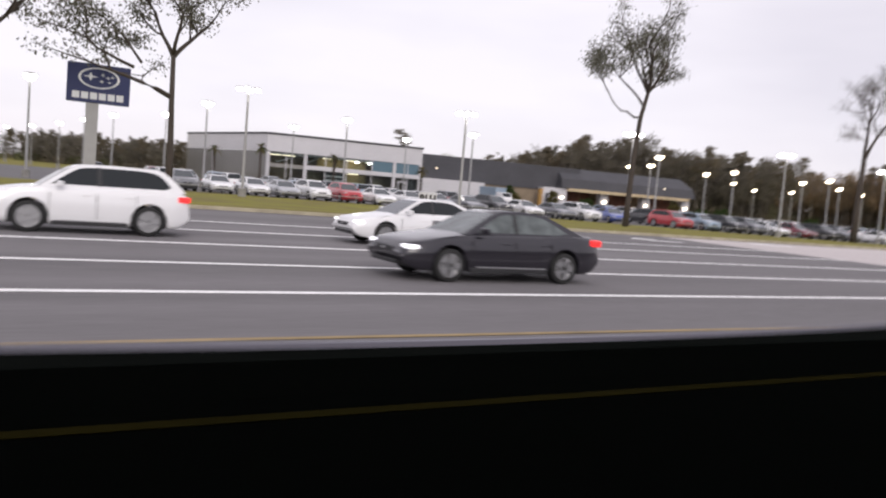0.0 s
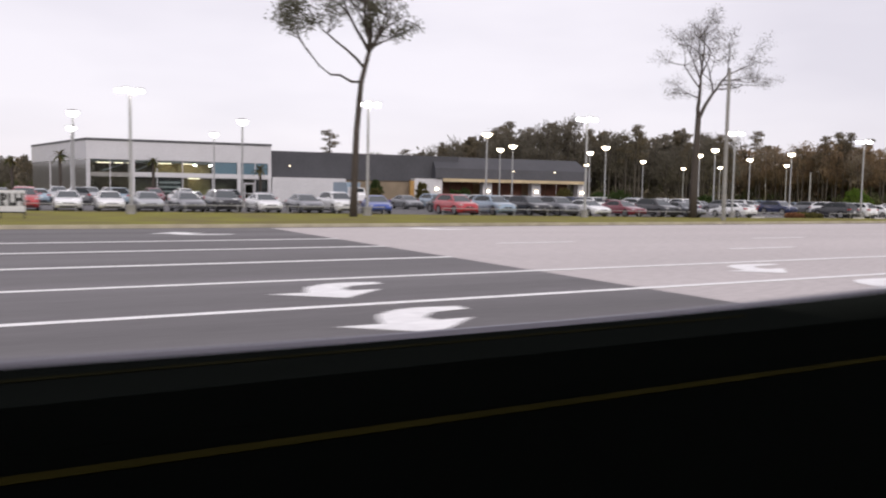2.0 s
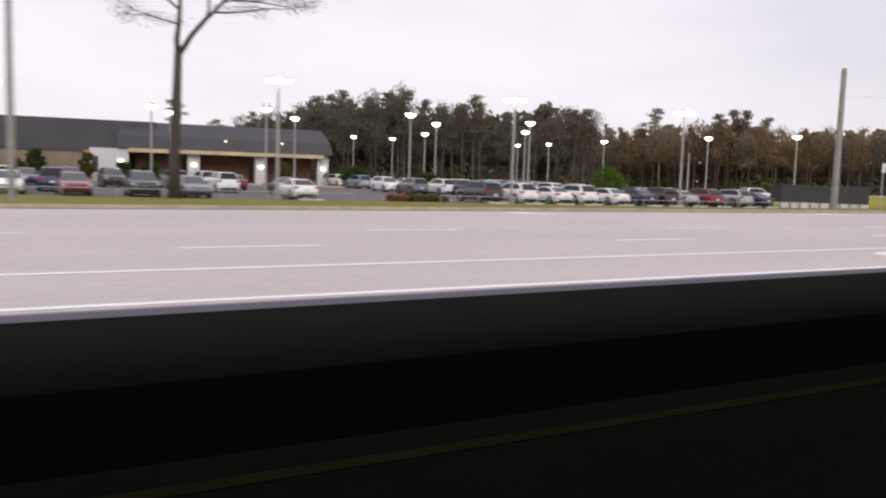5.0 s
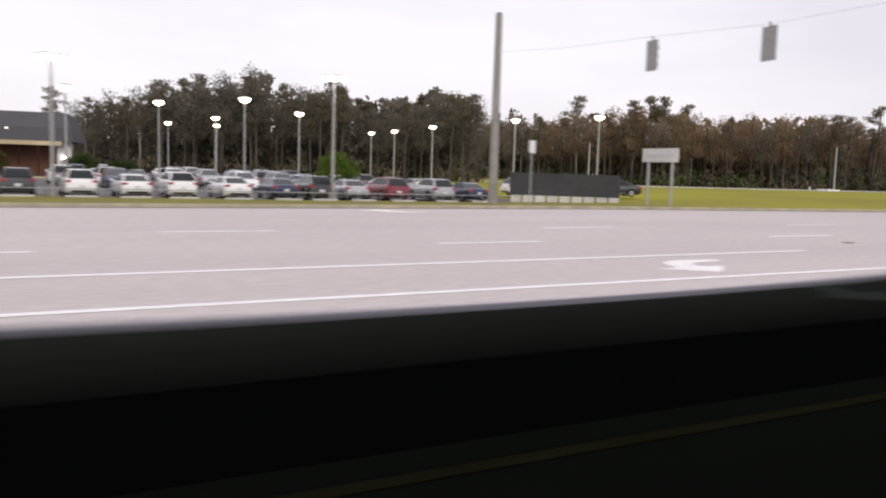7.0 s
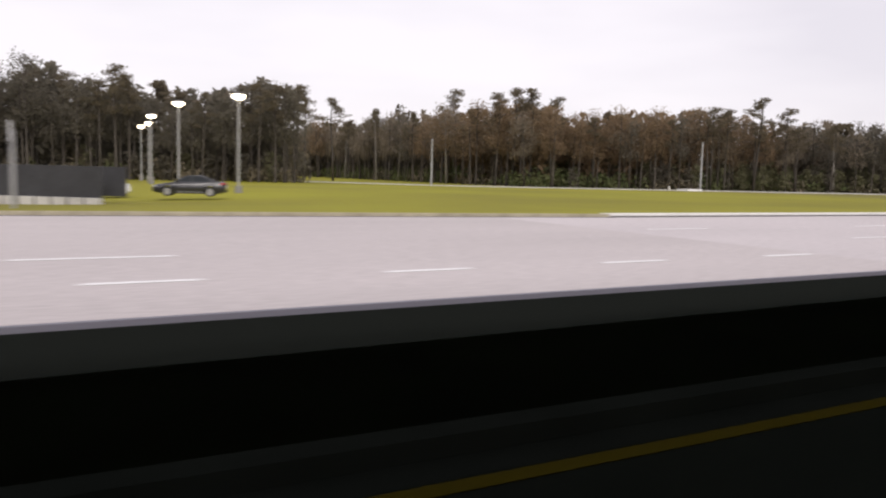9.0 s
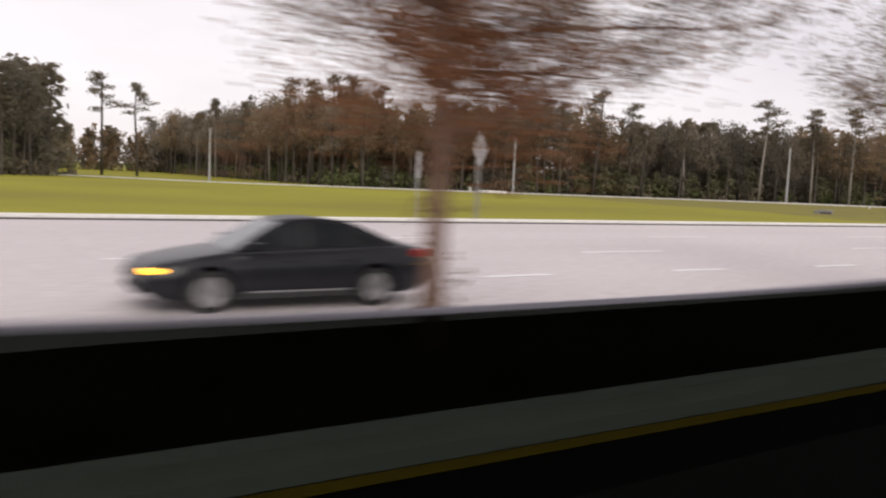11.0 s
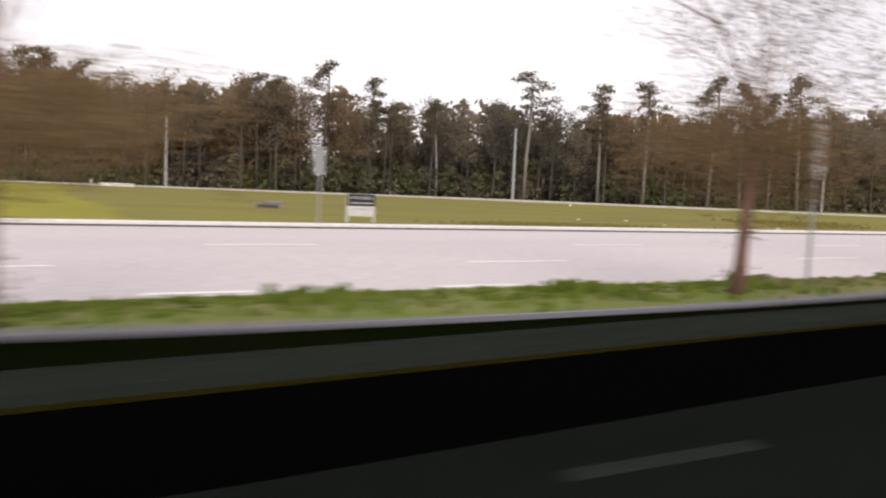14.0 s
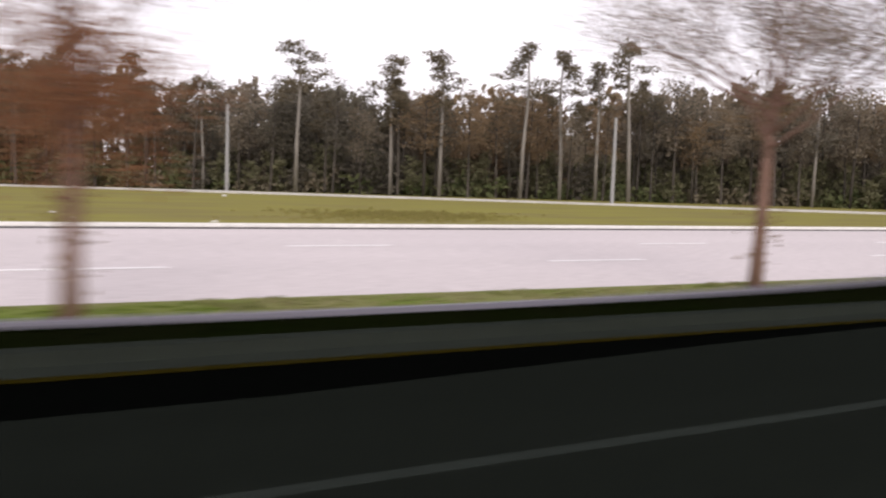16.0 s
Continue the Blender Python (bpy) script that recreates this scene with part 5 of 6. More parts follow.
for x, y, tall, reach, shift, half, low, high, leafy, twiggy, leaf, seed in MEDIAN:
    r = random.Random(seed)
    lean = r.uniform(0.04, 0.16)
    limbs = []
    thin = twiggy < 15
    for i in range(7 if thin else 14):
        a, up = 2 * math.pi * i / 7 + r.uniform(-0.3, 0.3), r.uniform(0.6, 1.3) if thin else r.uniform(0.35, 1.0) if i % 2 else r.uniform(0.02, 0.35)
        limbs.append(((lean * 0.8, 0, r.uniform(2.0, 3.5)), (math.cos(a) * reach * 1.05 + shift * 0.6, math.sin(a) * reach * 0.9 + ASIDE.get(seed, 0.0), up), r.uniform(1.6, 2.3), r.uniform(0.014, 0.022) if thin else r.uniform(0.025, 0.04)))
    limbs += [((lean, 0, 3.4), (r.uniform(-0.2, 0.2) + shift * 0.3, r.uniform(-0.2, 0.2), 1), 2.3, 0.045), ((lean, 0, 3.2), (0.3, 0.2, 1), 2.0, 0.03)]
    rusty = leaf is LEAF_RUST
    tr = wooded("median_tree", pose(x, y, 0.12) @ Matrix.Diagonal((1, 1, tall, 1)), BARK_RED, limbs,
                [(leaf, int(min(leafy, 110) * 0.10) + 1, 0.24, 0.036, lambda q: q[2] < 3.9), (LEAF_BROWN, twiggy // 2, 0.26, 0.030, lambda q: q[2] >= 3.2), (TWIG, twiggy, 0.30, 0.030, lambda q: q[2] >= 2.8)],
                ("bare grey" if leafy < 20 else "rusty brown" if rusty else "olive brown") + " young cypress with a thin twiggy top in the median", "median trees", seed, 3, 0.45 + 0.1 * min(reach, 1.0), 0.06,
                ([(0, 0, -0.1), (lean * 0.3, 0, 1.0), (lean * 0.7, 0, 2.2), (lean, 0, 3.5)], [0.15, 0.11, 0.09, 0.06]))
    g = np.random.default_rng(seed)
    c = np.stack([g.normal(lean + shift * 0.4, half, leafy), g.normal(0, half, leafy), g.triangular(low, low + (high - low) * 0.6, high, leafy)], 1)
    for hx, hy, hz in HANGING.get(seed, ()):
        c = np.concatenate([c, np.stack([g.normal(hx, 0.35, 12), g.normal(hy, 0.35, 12), g.normal(hz, 0.22, 12)], 1)])
    part("crown", quad_mesh("crown", quads(c, 55, 0.26, 0.038, seed, 0.8, 0.0, 0.5)), leaf, tr)
    c = np.stack([g.normal(0, 0.15, 16), g.normal(0, 0.15, 16), g.uniform(0.3, 1.7, 16)], 1)
    tagged(part("twiggy_growth", quad_mesh("twiggy_growth", quads(c, 8, 0.12, 0.035, seed + 1)), LEAF_BROWN, tr), "", "", "", "stuff")

# ---------------- woods ----------------


def wood_variant(kind, seed):
    """Trunk mesh and crown quads of a forest tree 10 m high."""
    r = random.Random(seed)
    v, f, cs = [], [], []
    bend = r.uniform(-0.4, 0.4)
    H = 10.0
    if kind == "pine":
        tube([(0, 0, -0.3), (bend * 0.4, 0, 3.5), (bend, bend * 0.3, 7.0), (bend * 1.1, 0, H * 0.98)], [0.125, 0.10, 0.075, 0.03], 6, v, f)
        for k in range(11):
            z = H * (0.64 + 0.35 * (k / 10) ** 0.85)
            reach = (1.55 - 0.95 * max(0, (z / H - 0.74) / 0.26)) * r.uniform(0.35, 1.1)
            a = r.uniform(0, 2 * math.pi)
            tube([(bend, 0, z - 0.30), (bend + reach * math.cos(a), reach * math.sin(a), z)], [0.03, 0.012], 3, v, f)
            for q in (0.45, 0.75, 1.0, 1.15):
                cs.append((bend + q * reach * math.cos(a) + r.uniform(-0.15, 0.15), q * reach * math.sin(a) + r.uniform(-0.15, 0.15), z + r.uniform(-0.05, 0.15)))
        cs += [(bend, 0, H), (bend, 0, H * 0.96)]
        return mesh_of("trunk", v, f, True), quads(cs, 26, 0.25, 0.105, seed, 0.5, 0.0, 0.45)
    low = 0.46 if kind == "hard" else 0.10
    tube([(0, 0, -0.3), (bend * 0.5, 0, 4), (bend, 0, 7.5), (bend, 0, H * 0.97)], [0.12, 0.09, 0.06, 0.02], 6, v, f)
    for k in range(22):
        z = H * (low + (0.98 - low) * k / 21)
        reach = (0.7 + 1.5 * math.sin(math.pi * min(1.0, (z / H - low + 0.06) / (1.06 - low)))) * r.uniform(0.45, 1.1)
        a = r.uniform(0, 2 * math.pi)
        x0 = bend * z / H
        tube([(x0, 0, z - 0.7), (x0 + reach * math.cos(a), reach * math.sin(a), z)], [0.035, 0.010], 3, v, f)
        for q in (0.4, 0.75, 1.05):
            cs.append((x0 + q * reach * math.cos(a), q * reach * math.sin(a), z + r.uniform(-0.2, 0.25)))
    return mesh_of("trunk", v, f, True), quads(cs, 18 if kind == "hard" else 12, 0.44, 0.115 if kind == "hard" else 0.165, seed, 0.9, 0.4, 0.5)


PINES = [wood_variant("pine", 100 + k) for k in range(4)]
HARDS = [wood_variant("hard", 200 + k) for k in range(5)]
THICKS = [wood_variant("thick", 300 + k) for k in range(5)]
PINE_ME = [(a, quad_mesh("crown", b)) for a, b in PINES]
HARD_ME = [(a, quad_mesh("crown", b)) for a, b in HARDS]


def forest_tree(x, y, z, h, pine, k, turn, wide=1.0, pale=False):
    a, b = (PINE_ME if pine else HARD_ME)[k % (4 if pine else 5)]
    sc = h / 10.0
    root = thing("pine_tree" if pine else "forest_tree", pose(x, y, z, 0, 0, turn) @ Matrix.Diagonal((sc * wide, sc * wide, sc, 1)),
                 ("tall pine with a pale trunk and high open crown" if pale else "tall pine with a dim trunk in the wood's edge") if pine else "slender brown half-bare tree at the edge of the wood", "tree", "trees of the wood's edge")
    part("trunk", a, BARK_PALE if pale or k % 7 == 0 else TRUNK_DIM, root)
    part("crown", b, LEAF_PINE if pine else LEAF_DUSK if x < 172 else (LEAF_WOOD, LEAF_AUTUMN, LEAF_DUSK)[k % 3], root)
    return root


def ground_z(y, x):
    o = y - kerb_y(x)
    return 0.12 - 0.7 * max(0.0, min(1.0, (o - 45) / 50)) - 0.05


EDGE_A = ((-120, 330), (0, 320), (45, 265), (70, 205), (88, 165), (110, 140), (150, 127), (171, 124))
EDGE_B = ((206, 250), (212, 126), (214, 122), (236, 108.5), (252, 105.5), (268, 96.5), (290, 84.5), (311, 77), (335, 66), (400, 48))
EDGE_C = ((140, 212), (176, 238), (216, 236))
HEIGHT_C = ((140, 9.5), (216, 11.0))
HEIGHT_B = ((170, 12.5), (200, 13.6), (240, 14.8), (254, 14.2), (264, 12.9), (300, 13.1), (330, 14.2), (400, 14.8))
HEIGHT_A = ((-70, 10), (40, 10), (60, 7), (85, 8.3), (97, 9.5), (105, 12.9), (130, 16.0), (150, 15.4), (171, 14.6))
WOOD_TONE = ((60, -0.3), (110, -0.75), (160, -0.65), (171, -0.35), (195, 0.10), (212, 0.42), (240, 0.38), (268, 0.08), (300, -0.02))
rng = random.Random(77)
mass_v = {"pine": [], "brown": [], "autumn": [], "dusk": [], "green": []}
mass_t = [[], []]


def mass_tree(x, y, h, pine, k, deep):
    """Adds a tree to the joined woods; deep ones have fewer, larger clumps."""
    a, b = (PINES if pine else (THICKS if deep else HARDS))[k % (4 if pine else 5)]
    if deep:
        b = (b.reshape(-1, 4, 3)[::3 if deep < 3 else 6])
        mid = b.mean(1, keepdims=True)
        b = (mid + (b - mid) * (2.4 if deep < 3 else 3.6)).reshape(-1, 3)
    sc, g = h / 10.0, rng.uniform(0, 6.28)
    m = np.array([[math.cos(g), -math.sin(g), 0], [math.sin(g), math.cos(g), 0], [0, 0, 1]]) * sc
    off = np.array([x, y, ground_z(y, x)])
    tone = noise.noise((x * 0.035, y * 0.035, 7.0)) + rng.uniform(-0.25, 0.25) + between(x, WOOD_TONE)
    mass_v["pine" if pine else ("autumn" if tone > 0.18 else ("dusk" if tone < -0.18 else "brown"))].append(b @ m.T + off)
    if deep > 2:
        return
    co = np.empty(len(a.vertices) * 3)
    a.vertices.foreach_get("co", co)
    base = len(mass_t[0])
    mass_t[0].extend(map(tuple, co.reshape(-1, 3) @ m.T + off))
    mass_t[1].extend(tuple(base + i for i in p.vertices) for p in a.polygons)


def sapling(x, y, h, k):
    """Adds a low leafy sapling to the joined woods."""
    b = THICKS[k][1].reshape(-1, 4, 3)[::2]
    mid = b.mean(1, keepdims=True)
    b = mid + (b - mid) * (10.5 / h)
    g = rng.uniform(0, 6.28)
    m = np.array([[math.cos(g) * 1.5, -math.sin(g) * 1.5, 0], [math.sin(g) * 1.5, math.cos(g) * 1.5, 0], [0, 0, 1]]) * h / 10.0
    tone = noise.noise((x * 0.07, y * 0.07, 4.0)) + rng.uniform(-0.35, 0.35)
    mass_v["green" if tone > (-0.08 if x > 236 else 0.22) else "dusk"].append(b.reshape(-1, 3) @ m.T + np.array([x, y, ground_z(y, x) - 0.05 * h]))


for edge, heights in ((EDGE_A, HEIGHT_A), (EDGE_B, HEIGHT_B), (EDGE_C, HEIGHT_C)):
    for (xa, ya), (xb, yb) in zip(edge[:-1], edge[1:]):
        L = math.hypot(xb - xa, yb - ya)
        nx, ny = -(yb - ya) / L, (xb - xa) / L
        step = 2.5 if xa > 40 else 3.4
        for i in range(int(L / step)):
            t = (i + rng.random()) * step / L
            x, y = xa + (xb - xa) * t, ya + (yb - ya) * t
            h = between(x, heights) * (1.13 if xa == 206 else 1.0)
            for depth in range(4 if edge is EDGE_C or xa == 206 else 6):
                d = depth * 4.5 + rng.uniform(-1.2, 2.4) + max(0, depth - 6) * 8
                px, py = x + nx * d + rng.uniform(-1, 1), y + ny * d
                hh = h * rng.uniform(0.78, 1.08) * (1.0 + 0.20 * noise.noise((px * 0.05, py * 0.05, 3.0)))
                pine = rng.random() < (0.32 if x < 172 else 0.2)
                if depth == 0 and i % 3 == 0 and edge is not EDGE_C:
                    forest_tree(px, py, ground_z(py, px), hh * (1.05 if pine else 0.92), pine, rng.randrange(20), rng.uniform(0, 360), rng.uniform(1.0, 1.4))
                else:
                    mass_tree(px, py, hh, pine, rng.randrange(20), 4 if xa < 88 or edge is EDGE_C else (depth if depth > 1 else 0))
for x, y, h in ((248.5, 110, 13.6), (251, 112, 14.2), (253, 115, 14.5), (250, 108, 10.5), (255, 111, 13.8)):
    mass_tree(x, y, h, False, int(x), 0)
for edge, near, far in ((EDGE_A, 1.5, 12), (EDGE_B, 0.0, 9)):          # saplings below the tall trees
    for (xa, ya), (xb, yb) in zip(edge[:-1], edge[1:]):
        if xb < 100 or xa == 206:
            continue
        L = math.hypot(xb - xa, yb - ya)
        for i in range(int(L / (0.95 if xa >= 230 else 2.6))):
            t, d = rng.random(), rng.uniform(near, far)
            sapling(xa + (xb - xa) * t - (yb - ya) / L * d, ya + (yb - ya) * t + (xb - xa) / L * d, rng.uniform(2.4, 4.2) + 0.28 * d + (0.8 if xa >= 230 else 0.0), rng.randrange(5))
for x, y, h in ((251.7, 104.5, 17.4), (274.9, 89.3, 16.6), (285.6, 87.1, 15.9), (289.9, 82.8, 16.0), (310.5, 74.6, 18.2), (299, 80, 17.3), (303.5, 78.5, 17.0), (307.5, 77, 15.6), (181.5, 159.2, 18.4), (187.5, 158.5, 17.0),
                (170.5, 133.0, 16.4), (216.0, 133.6, 19.2), (219.6, 132, 19.0), (213, 135, 18.0), (223, 130, 17.6), (217.5, 160, 21.0), (244, 108, 15.5), (258, 103, 15.8), (124, 150, 17.8), (120, 148, 16.6), (129, 151, 16.8), (150.5, 150, 17.0)):
    forest_tree(x, y, ground_z(y, x), h, True, int(x), x * 37 % 360, 1.25, x > 270)
forest_tree(102.8, 206.3, ground_z(206, 102.8), 18.0, True, 2, 40, 1.3)
for kind, mat in (("pine", LEAF_PINE), ("brown", LEAF_WOOD), ("autumn", LEAF_AUTUMN), ("dusk", LEAF_DUSK), ("green", LEAF_SAPLING)):
    tagged(part("woods", quad_mesh("woods", np.concatenate(mass_v[kind])), mat), "deep brown and olive wood behind the field", "woods", "", "stuff")
tagged(part("woods_trunks", (mass_t[0], mass_t[1]), TRUNK_DIM), "many pale slender trunks of the wood", "woods", "", "stuff")
g = np.random.default_rng(9)
bush_c = []
for edge in (EDGE_A, EDGE_B, EDGE_C):
    for (xa, ya), (xb, yb) in zip(edge[:-1], edge[1:]):
        L = math.hypot(xb - xa, yb - ya)
        nx, ny = -(yb - ya) / L, (xb - xa) / L
        n = int(L * (14.0 if edge is EDGE_B and xa > 206 else 8.0))
        t, d = g.uniform(0, 1, n), g.uniform(0.5, 34, n)
        top = 0.8 + 0.30 * d
        x, y = xa + (xb - xa) * t + nx * d, ya + (yb - ya) * t + ny * d
        bush_c.append(np.stack([x, y, g.uniform(-0.6, 1, n) * top + 0.2], 1))
bush_c = np.concatenate(bush_c)
thicket = []
for edge in (EDGE_A, EDGE_B):
    for (xa, ya), (xb, yb) in zip(edge[:-1], edge[1:]):
        L = math.hypot(xb - xa, yb - ya)
        nx, ny = -(yb - ya) / L, (xb - xa) / L
        n = int(L * (7.0 if xa > 100 else 3.0))
        t, d = g.uniform(0, 1, n), g.uniform(16, 30, n)
        thicket.append(np.stack([xa + (xb - xa) * t + nx * d, ya + (yb - ya) * t + ny * d, g.uniform(-0.5, 8.0 if xa > 100 else 4.5, n)], 1))
tagged(part("undergrowth", quad_mesh("undergrowth", quads(np.concatenate(thicket), 13, 1.0, 0.60, 6, 0.8, 0.5, 0.6)), LEAF_FLOOR), "dim brown thicket deep inside the wood", "bushes", "", "stuff")
lush = np.array([noise.noise((a * 0.06, b * 0.06, 1.0)) > (0.30 if a < 205 else -0.12) for a, b, _ in bush_c])
tagged(part("undergrowth", quad_mesh("undergrowth", quads(bush_c[lush], 17, 0.85, 0.35, 4, 0.7, 0.0, 0.55)), LEAF_BUSH), "dark green undergrowth below the wood's edge", "bushes", "", "stuff")
tagged(part("undergrowth", quad_mesh("undergrowth", quads(bush_c[~lush], 17, 0.85, 0.35, 5, 0.7, 0.5, 0.5)), LEAF_FLOOR), "dark brown brush below the wood's edge", "bushes", "", "stuff")


# ---------------- verge and field things ----------------
def bush(x, y, rad, h, mat, label):
    root = thing("bush", pose(x, y, min(-0.08, lot_z(x))), label, "bush", "bushes of the lot")
    g = np.random.default_rng(int(x * 10))
    c = g.normal(0, 1, (90, 3))
    c /= np.linalg.norm(c, axis=1)[:, None]
    c = c * g.uniform(0.55, 1.0, (90, 1)) * np.array([rad, rad, h / 2]) + np.array([0, 0, h * 0.52])
    part("crown", quad_mesh("crown", quads(c, 30, rad * 0.14, 0.10, int(x))), mat, root)
    v, f = tube([(0, 0, -0.2), (0, 0, h * 0.6)], [0.08, 0.04], 6)
    part("stem", (v, f), BARK, root)


for x, y, rad, h, mat in ((116.1, 61.7, 1.6, 3.1, LEAF_HEDGE), (101, 72, 1.2, 2.0, LEAF_SHRUB), (99, 86, 1.6, 2.4, LEAF_SHRUB), (98.6, 90, 1.4, 2.3, LEAF_SHRUB), (91.5, 89, 1.0, 2.6, LEAF_OLIVE), (79, 92, 0.7, 1.4, LEAF_BUSH),
                         (85.9, 47.9, 0.8, 0.36, LEAF_RUST), (87.3, 48.0, 0.9, 0.40, LEAF_OLIVE), (88.8, 48.0, 0.8, 0.36, LEAF_OLIVE), (66.6, 97.2, 0.95, 3.3, LEAF_SHRUB), (74.5, 90, 0.8, 2.2, LEAF_SHRUB), (64.6, 93, 0.9, 2.0, LEAF_OLIVE), (71.3, 93, 0.8, 2.9, LEAF_OLIVE), (77.8, 93, 1.0, 2.2, LEAF_SHRUB), (83.6, 90.5, 0.7, 1.4, LEAF_OLIVE)):
    bush(x, y, rad, h, mat, "rounded green bush beside the parked cars" if mat is LEAF_HEDGE else "loose dark green bush near the building and cars")


def palm(x, y, h):
    root = thing("palm_tree", pose(x, y, -0.35), "short palm tree with a brown trunk before the showroom", "palm", "palms")
    v, f = tube([(0, 0, 0), (0.05, 0, h * 0.5), (0, 0, h)], [0.20, 0.15, 0.17], 8)
    part("trunk", (v, f), BARK, root)
    g = np.random.default_rng(int(x))
    fv, ff = [], []
    for k in range(22):
        a, e = g.uniform(0, 6.28), g.uniform(-0.5, 1.1)
        pts = [Vector((0, 0, h)) + Vector((math.cos(a) * math.cos(e) * q, math.sin(a) * math.cos(e) * q, math.sin(e) * q - 0.35 * q * q)) for q in (0, 0.4, 0.8, 1.2)]
        sd = Vector((-math.sin(a), math.cos(a), 0))
        b0 = len(fv)
        for q, w in zip(pts, (0.04, 0.16, 0.13, 0.02)):
            fv += [q - sd * w, q + sd * w]
        ff += [(b0 + 2 * i, b0 + 2 * i + 1, b0 + 2 * i + 3, b0 + 2 * i + 2) for i in range(3)]
    part("fronds", (fv, ff), PALM, root)


setting("walkway", ribbon([62, 70, 80, 90, 100, 104], lambda x: 90.5 - (x - 62) * 0.16, lambda x: 92.0 - (x - 62) * 0.16, -0.9, lambda x: lot_z(x) + 0.14), BEAM, "pale concrete walk before the service bays", "walkway")
for x, y, h in ((28.5, 95, 5.2), (38.0, 95, 4.8), (24.0, 99, 4.6), (50, 94, 4.2)):
    palm(x, y, h)


def post_pair(root, x0, x1, y, z, mat=POLE, rad=0.05):
    me = mesh_of("post", *tube([(0, 0, -0.2), (0, 0, z)], [rad, rad], 6))
    for x in (x0, x1):
        p = part("post", me, mat, root)
        p.location = (x, y, 0)


# dealer's tall sign: a dark blue board with a plain silver oval
sign = thing("pylon_sign", pose(5.3, 52, 0.05, 0, 0, -3), "navy dealer sign with a silver oval on a grey pole", "sign")
part("pole", box(-0.34, 0.34, -0.2, 0.2, -0.2, 4.95, 0.02), POLE, sign)
part("board", box(-1.42, 2.02, -0.28, 0.28, 4.88, 7.14, 0.03), NAVY, sign, "navy sign board")
oval_v = []
for k in range(36):
    a = 2 * math.pi * k / 36
    for q in (1.0, 0.88):
        oval_v.append((0.30 + 1.13 * q * math.cos(a), -0.292, 6.33 + 0.61 * q * math.sin(a)))
part("emblem", (oval_v, [(2 * k, 2 * k + 1, (2 * k + 3) % 72, (2 * k + 2) % 72) for k in range(36)]), SILVER, sign, "silver oval ring")
for cx, cz, q in ((-0.16, 6.39, 0.33), (0.49, 6.54, 0.14), (0.78, 6.39, 0.14), (0.44, 6.16, 0.14), (0.86, 6.13, 0.11), (1.02, 6.46, 0.11)):
    st = []
    for k in range(8):
        a, rr = math.pi * k / 4, q if k % 2 == 0 else q * 0.3
        st.append((cx + rr * 1.3 * math.cos(a), -0.292, cz + rr * 0.8 * math.sin(a)))
    part("emblem_star", (st, [tuple(range(8))]), SILVER, sign)
for k in range(6):
    part("lettering_bar", box(-1.12 + k * 0.48, -0.73 + k * 0.48, -0.30, -0.28, 5.08, 5.47), SILVER, sign)

# small white board on the verge
board = thing("yard_sign", pose(22.9, 42.0, -0.08, 0, 0, -14) @ Matrix.Scale(1.10, 4), "small white sign board with black letters on the verge", "sign")
part("board", box(-0.50, 0.50, -0.03, 0.03, 0.38, 1.28, 0.005), SIGN_W, board)
part("frame", box(-0.52, 0.52, -0.035, 0.035, 0.32, 0.38), BLACK, board, "dark lower rail")
post_pair(board, -0.46, 0.46, 0.0, 0.5, BLACK, 0.03)


def lettering(text, size, x, y, z, mat, parent, width=None, bold=0.0):
    cu = bpy.data.curves.new("lettering", "FONT")
    cu.body, cu.size, cu.align_x, cu.extrude, cu.offset = text, size, "CENTER", 0.004, size * bold
    tmp = new("lettering", cu)
    dg = bpy.context.evaluated_depsgraph_get()
    me = bpy.data.meshes.new_from_object(tmp.evaluated_get(dg))
    bpy.data.objects.remove(tmp)
    ob = part("lettering", me, mat, parent)
    wd = max(q.co.x for q in me.vertices) - min(q.co.x for q in me.vertices)
    sx = (width / wd) if width else 1.0
    ob.matrix_basis = pose(x, y, z, 90, 0, 0) @ Matrix.Diagonal((sx, 1, 1, 1))
    return ob


lettering("RLH", 0.68, 0.0, -0.036, 0.66, BLACK, board, 0.90, 0.06)

# "AVAILABLE" board
av = thing("yard_sign", pose(229.0, 34.6, -0.2, 0, 0, -8), "white real estate board with dark heading on two posts", "sign")
part("board", box(-0.66, 0.66, -0.03, 0.03, 0.36, 1.40, 0.005), SIGN_W, av)
part("heading", box(-0.655, 0.655, -0.042, -0.031, 0.84, 1.395), BLACK, av, "black heading panel")
lettering("AVAILABLE", 0.19, 0.0, -0.046, 1.16, SIGN_W, av, 1.06)
part("text_bar", box(-0.53, 0.53, -0.05, -0.043, 0.96, 1.00), SIGN_W, av)
part("text_bar", box(-0.45, 0.45, -0.04, -0.031, 0.68, 0.70), SIGN_BACK, av)
post_pair(av, -0.63, 0.63, 0.06, 1.38, PAINT_W, 0.04)

# diamond warning sign seen from behind an angle, small plates on posts
dia = thing("warning_sign", pose(179.95, 29.4, 0.1), "diamond road sign on two thin wooden posts", "road sign", "road signs")
d = 0.82
part("plate", (lambda q: (q, [(0, 1, 2, 3), (7, 6, 5, 4), (0, 4, 5, 1), (1, 5, 6, 2), (2, 6, 7, 3), (3, 7, 4, 0)]))([(0, 0, 2.25), (d * 0.45, 0, 3.08), (0, 0, 3.9), (-d * 0.45, 0, 3.08), (0, 0.02, 2.25), (d * 0.45, 0.02, 3.08), (0, 0.02, 3.9), (-d * 0.45, 0.02, 3.08)]), SIGN_BACK, dia, "pale diamond plate")
